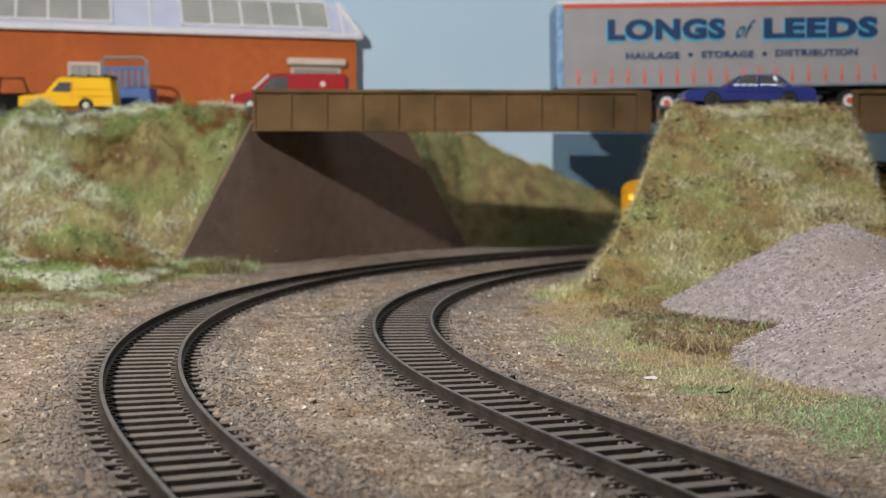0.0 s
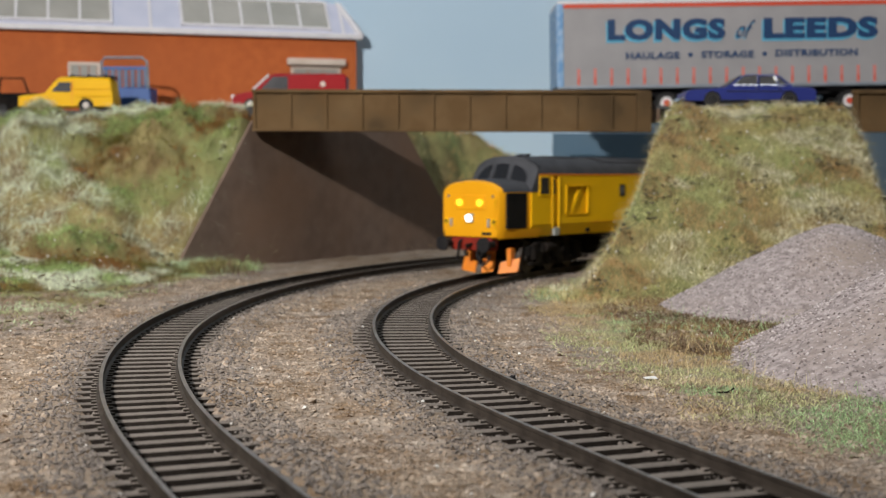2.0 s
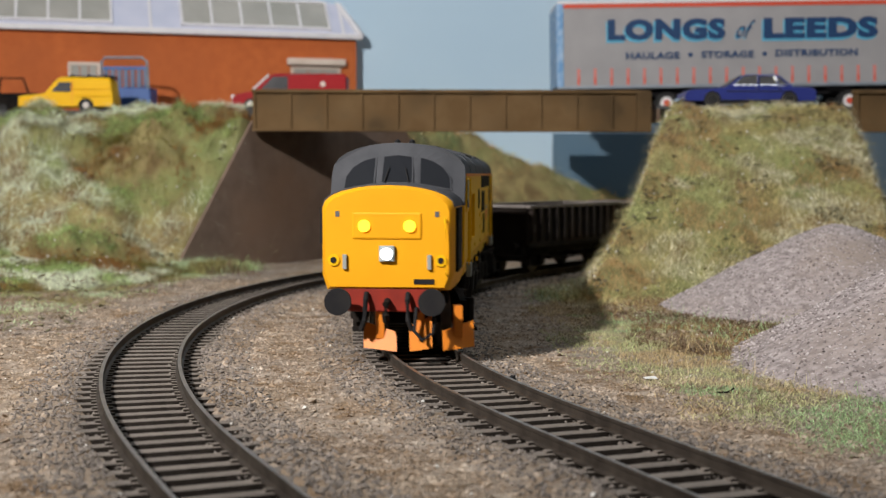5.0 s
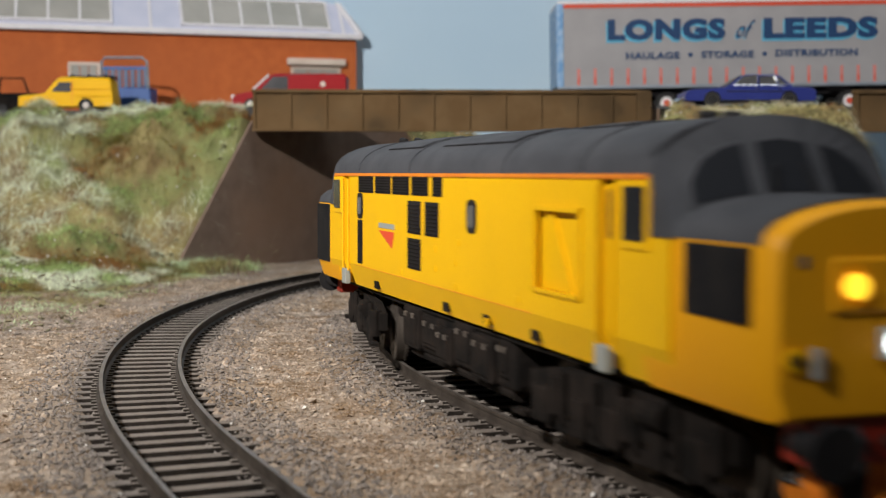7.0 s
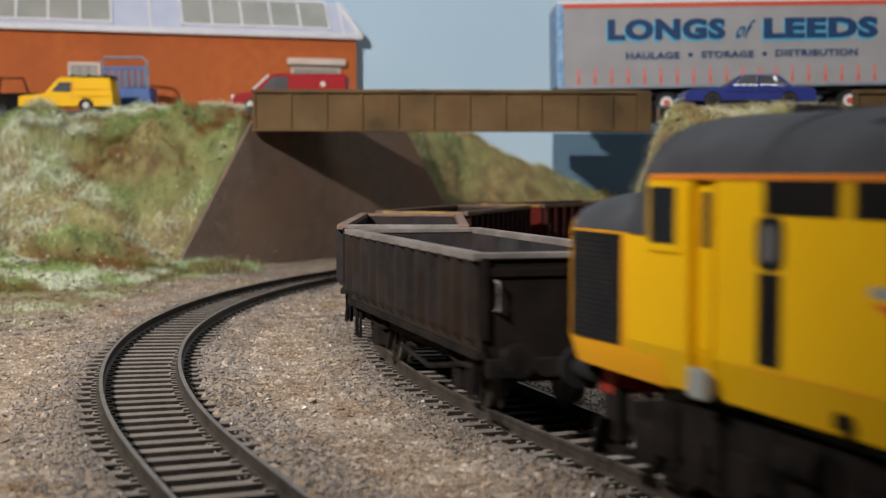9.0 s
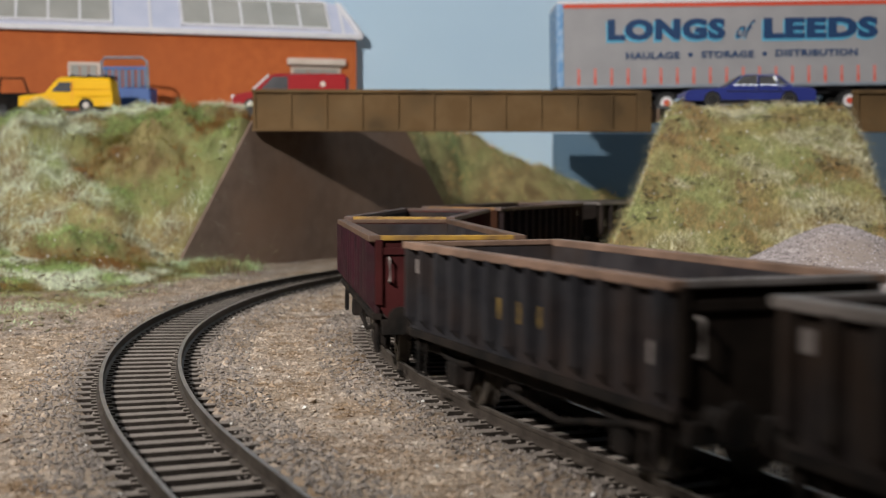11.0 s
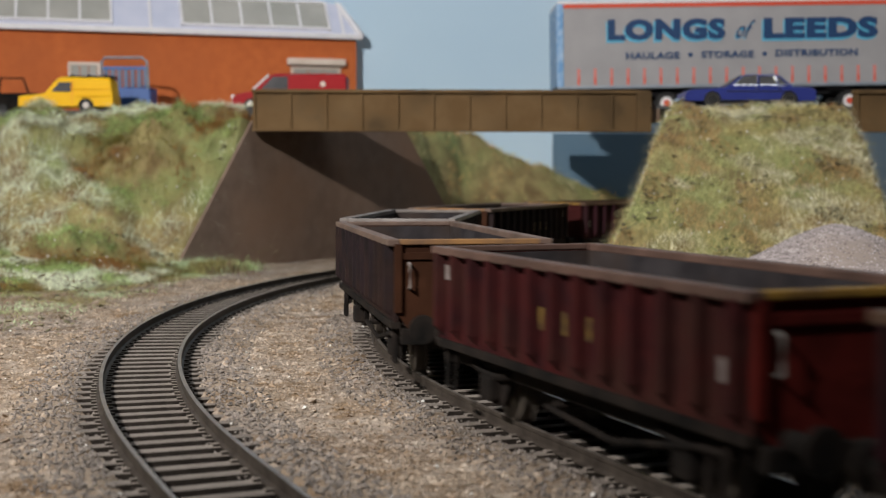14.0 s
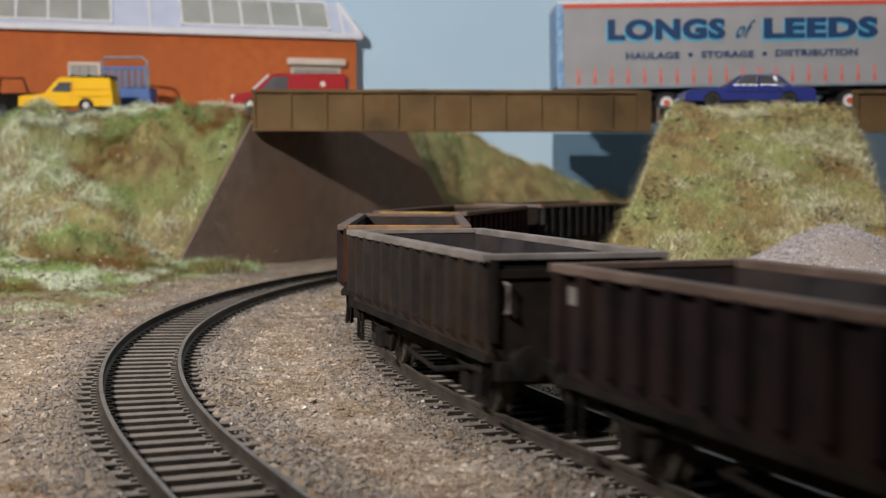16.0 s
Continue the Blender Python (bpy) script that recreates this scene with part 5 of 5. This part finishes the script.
def build_trailer():
    Ln, Ht = 268.0, 50.5
    tl = thing("lorry_trailer", "grey curtain-sided lorry trailer with navy lettering", "trailer", m=M(69.5, 790, 80.5, 0, -0.95, 0))
    z0 = 16.1
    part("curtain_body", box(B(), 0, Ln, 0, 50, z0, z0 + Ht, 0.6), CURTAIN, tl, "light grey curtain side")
    part("roof_stripe", box(B(), 0.2, Ln, -0.35, 0.5, z0 + Ht - 3.6, z0 + Ht - 1.2), REDSTRIPE, tl, "red stripe below the roof")
    part("roof_edge", box(B(), -0.5, Ln + 0.5, -0.8, 50.8, z0 + Ht - 1.2, z0 + Ht + 0.6, 0.3), FRAMEW, tl)
    part("end_door", box(B(), -1.2, 0, 0.5, 49.5, z0 + 0.5, z0 + Ht - 1.5, 0.2), BLUEEND, tl, "blue and white printed end panel")
    part("corner_post", box(B(), -1.0, 3.0, -0.6, 0.4, z0, z0 + Ht - 1, 0.2), BLUEEND, tl, "blue corner post")
    part("side_rave", box(B(), -0.5, Ln, -0.5, 0.6, z0 - 1.2, z0 + 0.8, 0.2), STEELG, tl)
    part("chassis", box(B(), 2, Ln, 8, 42, z0 - 5, z0 - 1.2), BLACK, tl)
    for i in range(26):
        x = 12 + i * 9.85
        part("strap", box(B(), x - 0.8, x + 0.8, -0.3, 0.2, z0 + 0.8, z0 + 10.8), PALERED, tl, "faded red curtain strap")
        part("buckle", box(B(), x - 0.5, x + 0.5, -0.6, 0.0, z0 + 2.4, z0 + 5.2), REDSTRIPE, tl)
    ls = 2.95
    X = lambda px: (px - 984) / ls
    zt = lambda py: z0 + Ht - (py - 6) / ls
    for dx, dz, m, y in ((-0.9, -1.3, CYAN, -0.30), (0, 0, NAVY, -0.46)):
        fit_text("LONGS", X(1279) - X(1071), 11.6, X(1071) + dx, y, zt(73) + dz + 0.6, m, tl, "lettering", 0.62)
        o = fit_text("of", X(1318) - X(1294), 10.5, X(1294) + dx * 0.6, y, zt(72) + dz * 0.6, m, tl, "lettering", 0.1)
        o.data.transform(Matrix(((1, 0, 0.45, 0), (0, 1, 0, 0), (0, 0, 1, 0), (0, 0, 0, 1))))
        fit_text("LEEDS", X(1548) - X(1346), 11.6, X(1346) + dx, y, zt(71) + dz + 0.6 - 0.9, m, tl, "lettering", 0.62)
    fit_text("HAULAGE", X(1198) - X(1103), 4.0, X(1103), -0.36, zt(107), NAVY, tl, "lettering", 0.38)
    fit_text("STORAGE", X(1329) - X(1236), 4.0, X(1236), -0.36, zt(105) - 0.5, NAVY, tl, "lettering", 0.38)
    fit_text("DISTRIBUTION", X(1512) - X(1367), 4.0, X(1367), -0.36, zt(102) - 1.2, NAVY, tl, "lettering", 0.38)
    for px in (1217, 1348):
        part("lettering_dot", cyl(B(), (X(px), -0.2, zt(100) - 0.3), 1.4, 0.5, "y", 14), NAVY, tl)
    for x in (65, 175, 196, 217):
        for y in (6, 44):
            w = wheel(tl, x, y, 6.0, 6.4, 7, WHITE)
            part("hub", cyl(B(), (0, 0, 0), 1.9, 9.2, "y", 12), REDSTRIPE, w, "red wheel hub")
    for x in (170, 190, 212):
        part("mudguard", box(B(), x - 8, x + 6, 3, 10, 14.4 - 1.6, 14.9 - 1.6), BLACK, tl)
    return tl


build_trailer()


def car_shell(name, parent, pts, w, material, tumble, z_waist, label=""):
    """Body from a side outline, pulled in above the waist."""
    bm = B()
    rings = []
    for t in (-1, -0.86, 0.86, 1):
        k = 1.0 if abs(t) < 0.9 else 0.93
        ring = []
        for x, z in pts:
            s = 1 - tumble * max(0, z - z_waist) / 10
            ring.append((x * (1 if abs(t) < 0.9 else 0.992), t * w / 2 * s, z if abs(t) < 0.9 else z_waist * 0.5 + (z - z_waist * 0.5) * k))
        rings.append(ring)
    loft(bm, rings)
    return part(name, bm, material, parent, label, smooth=True)


def build_saloon():
    c = thing("saloon_car", "dark blue four-door saloon car on the road", "car", m=M(128.5, 715, 80.5, 0, 0, 0) @ Matrix.Scale(0.93, 4))
    L_ = 76
    low = [(0, 4.2), (1, 8.8), (4, 10.2), (22, 11.6), (26, 12.4), (60, 12.4), (74, 11.6), (76, 9.5), (76, 5), (74, 3.6), (2, 3.6)]
    body = car_shell("body", c, low, 29, CARBLUE, 0.0, 12, "glossy dark blue body")
    cabp = [(24.5, 11.8), (33, 18.2), (36, 19.2), (53, 19.2), (56, 18.2), (63, 12.2)]
    car_shell("cabin", c, cabp, 27, CARBLUE, 0.22, 12)
    for y in (-1, 1):
        for pts in ([(28.0, 12.7), (34.2, 18.0), (41.8, 18.4), (41.8, 12.7)], [(43, 12.9), (43, 17.9), (52, 17.8), (53.5, 12.9)], [(54.6, 12.9), (53.4, 17.2), (55, 16.8), (59.6, 12.9)]):
            bm = B()
            loft(bm, [[(x, y * (13.5 * (1 - 0.22 * (z - 12) / 10)) + y * o, z) for x, z in pts] for o in (-0.4, 0.12)])
            part("side_window", bm, CARGLASS, c, "grey side window")
            rod_pts = [(x, y * (13.5 * (1 - 0.22 * (z - 12) / 10) + 0.12), z) for x, z in pts]
            part("window_trim", rod(B(), rod_pts + rod_pts[:1], 0.32, 5), CHROME, c, "bright chrome window trim")
        for x in (40.5, 53):
            part("door_handle", box(B(), x, x + 2.4, *sorted((y * 14.3, y * 14.9)), 10.6, 11.1), CHROME, c)
        part("sill", box(B(), 20, 56, *sorted((y * 13.8, y * 14.6)), 3.6, 4.3), CHROME, c)
        part("chrome_strip", box(B(), 24, 62, *sorted((y * 14.2, y * 14.75)), 9.0, 9.5), CHROME, c)
        for x in (16, 60):
            part("wheel_arch", cyl(B(), (x, y * 14.0, 4.4), 4.9, 1.2, "y", 22), CHROME, c, "chrome wheel arch trim")
            part("arch_shadow", cyl(B(), (x, y * 14.1, 4.4), 4.5, 1.3, "y", 22), BLACK, c)
            wheel(c, x, y * 13.4, 4.1, 4.1, 3.4, CHROME)
        part("headlight", cyl(B(), (2.5, y * 11, 7.6), 1.6, 3, "x", 14), CHROME, c, "round chrome headlamp")
    part("bumper", box(B(), -1.2, 1.4, -13.5, 13.5, 4.0, 6.0, 0.4), CHROME, c)
    part("bumper", box(B(), 75, 77.2, -13.5, 13.5, 4.4, 6.2, 0.4), CHROME, c)
    bm = B()
    loft(bm, [[(25.5, -11.5, 12.6), (25.5, 11.5, 12.6), (33.4, 10.2, 18.2), (33.4, -10.2, 18.2)], [(24.9, -11.5, 13.0), (24.9, 11.5, 13.0), (32.8, 10.2, 18.6), (32.8, -10.2, 18.6)]])
    part("windscreen", bm, GLASSD, c)


build_saloon()


def build_van():
    # three-wheeled van facing along -x
    v = thing("three_wheeled_van", "small yellow three-wheeled van in the yard", "van", m=M(-249, 781, ROAD - 2.0, 0, 0, 2) @ Matrix.Scale(0.89, 4))
    pts = [(0, 2.6), (0, 8.6), (1.2, 10), (13, 11.0), (17, 11.6), (24, 20.6), (27, 22.4), (58, 22.0), (60, 20.5), (62, 8), (61.5, 2.8)]
    car_shell("body", v, pts, 25, VANYELLOW, 0.12, 11, "glossy yellow body")
    for y in (-1, 1):
        bm = B()
        q = [(21.6, 12.6), (26.4, 18.8), (34, 18.8), (34, 12.6)]
        loft(bm, [[(x, y * (12.5 * (1 - 0.12 * (z - 11) / 10) + o), z) for x, z in q] for o in (-0.5, 0.15)])
        part("side_window", bm, MATTGLASS, v)
        part("door_line", box(B(), 34.8, 35.2, *sorted((y * 12.2, y * 12.62)), 4, 19), ORANGE, v)
        part("side_rib", box(B(), 37, 60, *sorted((y * 11.9, y * 12.7)), 9.4, 10.6, 0.3), VANYELLOW, v, "raised swage along the side")
        part("wheel_arch", cyl(B(), (44, y * 12.1, 3.4), 5.0, 0.9, "y", 20), BLACK, v)
        part("side_rib", box(B(), 37, 60, *sorted((y * 11.6, y * 12.4)), 14.2, 14.8, 0.1), VANYELLOW, v)
        wheel(v, 44, y * 11.4, 3.6, 3.6, 3, SILVER)
    wheel(v, 9, 0, 3.4, 3.4, 3, SILVER)
    part("windscreen", prism(B(), [(18.4, 12.6), (24.2, 20.0), (23.6, 20.3), (17.8, 13.0)], -10, 10, "y"), GLASSD, v)
    bm = box(B(), 31, 61, -9, 9, 22.2, 23.2, 0.2)
    for x in (34, 45, 56):
        box(bm, x - 0.6, x + 0.6, -9.6, 9.6, 21.6, 24.0, 0.1)
    part("roof_rack", bm, BLACK, v, "black roof rack")
    part("bumper", box(B(), -1, 0.6, -9, 9, 3.2, 4.6, 0.3), CHROME, v)


build_van()


def build_red_van():
    v = thing("red_pickup", "red van with dark window behind the bridge girder", "van", m=M(-126, 800, ROAD - 2.0, 0, 0, 0))
    pts = [(0, 3), (0, 9), (2, 11), (12, 13), (22, 22.4), (25, 23.4), (66, 23.4), (68, 22), (68, 3)]
    car_shell("body", v, pts, 27, VANRED, 0.08, 13, "glossy red body")
    for y in (-1, 1):
        bm = B()
        q = [(17, 14), (24, 21.4), (33, 21.4), (33, 14)]
        loft(bm, [[(x, y * (13.5 * (1 - 0.08 * (z - 13) / 10) + o), z) for x, z in q] for o in (-0.5, 0.15)])
        part("side_window", bm, MATTGLASS, v)
        part("badge", cyl(B(), (54, y * 13.4, 17), 1.6, 0.6, "y", 12), CREAM, v)
        for x in (11, 56):
            wheel(v, x, y * 12.6, 4.2, 4.2, 3.2, SILVER)
    part("windscreen", prism(B(), [(12.4, 14), (21.4, 22.2), (20.6, 22.6), (11.6, 14.2)], -11.4, 11.4, "y"), MATTGLASS, v, "dark windscreen")
    for y in (-1, 1):
        part("windscreen_pillar", rod(B(), [(12.0, y * 12.4, 13.6), (21.6, y * 11.8, 22.6)], 0.7, 6), WHITE, v, "white windscreen pillar")
        part("headlamp", box(B(), -0.9, 1.2, *sorted((y * 8, y * 12.4)), 8.2, 10.6, 0.3), WHITE, v, "pale headlamp")
    part("front_panel", box(B(), -0.5, 3, -13.3, 13.3, 4.4, 8.0, 0.3), WHITE, v, "white lower front panel")
    part("grille", box(B(), -0.8, 0.6, -8, 8, 5.0, 9.6, 0.2), BLACK, v)
    part("bumper", box(B(), -1.6, 1, -13, 13, 2.8, 4.8, 0.3), BLACK, v)


build_red_van()


def build_cart():
    c = thing("roll_cage", "blue stake-sided cart with grey tubular rail", "cart", m=M(-214, 822, ROAD - 2.0, 0, 0, 0))
    part("tub", box(B(), 0, 31, 0, 20, 3, 17, 0.6), CARTBLUE, c, "blue lower tub")
    fr = B()
    rod(fr, [(1, 0, 16), (1, 0, 33), (3, 0, 35.5), (26, 0, 35.5), (29, 0, 33), (30, 0, 16)], 0.8, 8)
    part("rail_frame", fr, STEELG, c, "grey tubular frame")
    for i in range(7):
        part("stake", box(B(), 2 + i * 4.1, 5 + i * 4.1, 0.2, 1.2, 17, 29, 0.2), STAKEBLUE, c)
    part("top_board", box(B(), 1, 30, -0.3, 0.9, 28, 30, 0.2), CARTBLUE, c)
    for x in (4, 27):
        for y in (3, 17):
            wheel(c, x, y, 1.8, 1.8, 1.4, SILVER)
    d = thing("trolley", "dark frame trolley parked against the factory", "trolley", m=M(-278, 815, ROAD - 2.0))
    part("load", box(B(), 0, 26, 0, 14, 3, 13, 0.8), UNDER, d)
    fr = B()
    rod(fr, [(2, 0, 3), (4, 0, 22), (18, 0, 22), (24, 0, 4)], 0.7, 8)
    part("frame", fr, UNDER, d)
    for x in (5, 22):
        wheel(d, x, 0, 3, 3, 2, TYRE)


build_cart()


# ---- motion ----
def travelled(t):
    """Place of the locomotive's middle along the right-hand line."""
    if t <= 8:
        return 60.17 + 6.5 * max(0, 1 - t / 6.5) - 86.12 * (t - 4) - 0.51 * (t - 4) ** 2
    return 60.17 - 86.12 * 4 - 0.51 * 16 - 92.2 * (t - 8) + 0.24 * (t - 8) ** 2 - 6.0 * float(smoothstep(9, 11.5, t)) + 2.2 * float(smoothstep(12.5, 14.8, t))


def seat(s, half):
    a, _ = on(RIGHT, s - half)
    b, _ = on(RIGHT, s + half)
    return M((a[0] + b[0]) / 2, (a[1] + b[1]) / 2, 0, 0, 0, math.degrees(math.atan2(a[1] - b[1], a[0] - b[0])))


WAGON_FIRST, WAGON_PITCH = 200.2, 126.05


def rolling(wheels, r, x_half):
    """Turn wheelsets as the train rolls; their own places stay."""
    for w in wheels:
        home = w.matrix_basis.copy()
        walk(w, [(i / 15, home @ Matrix.Rotation((travelled(0) - travelled(i / 15)) / r, 4, "Y")) for i in range(241)])


def motions():
    times = [i * 0.25 for i in range(65)]
    walk(LOCO, [(t, seat(travelled(t), 74)) for t in times])
    for bogie in [o for o in LOCO.children if o.name.startswith("bogie")]:
        c = bogie.matrix_basis.translation.x * 1000
        rows = []
        for t in times:
            yaw = math.degrees(on(RIGHT, travelled(t) - c)[1] + math.pi) - math.degrees(seat(travelled(t), 74).to_euler().z)
            rows.append((t, M(c, 0, 0, 0, 0, (yaw + 180) % 360 - 180)))
        walk(bogie, rows)
    rolling(LOCO_WHEELS, 7.2, 74)
    for i, (w, wheels) in enumerate(WAGONS):
        walk(w, [(t, seat(travelled(t) + WAGON_FIRST + WAGON_PITCH * i, 33)) for t in times])
        rolling(wheels, 5.8, 33)


motions()
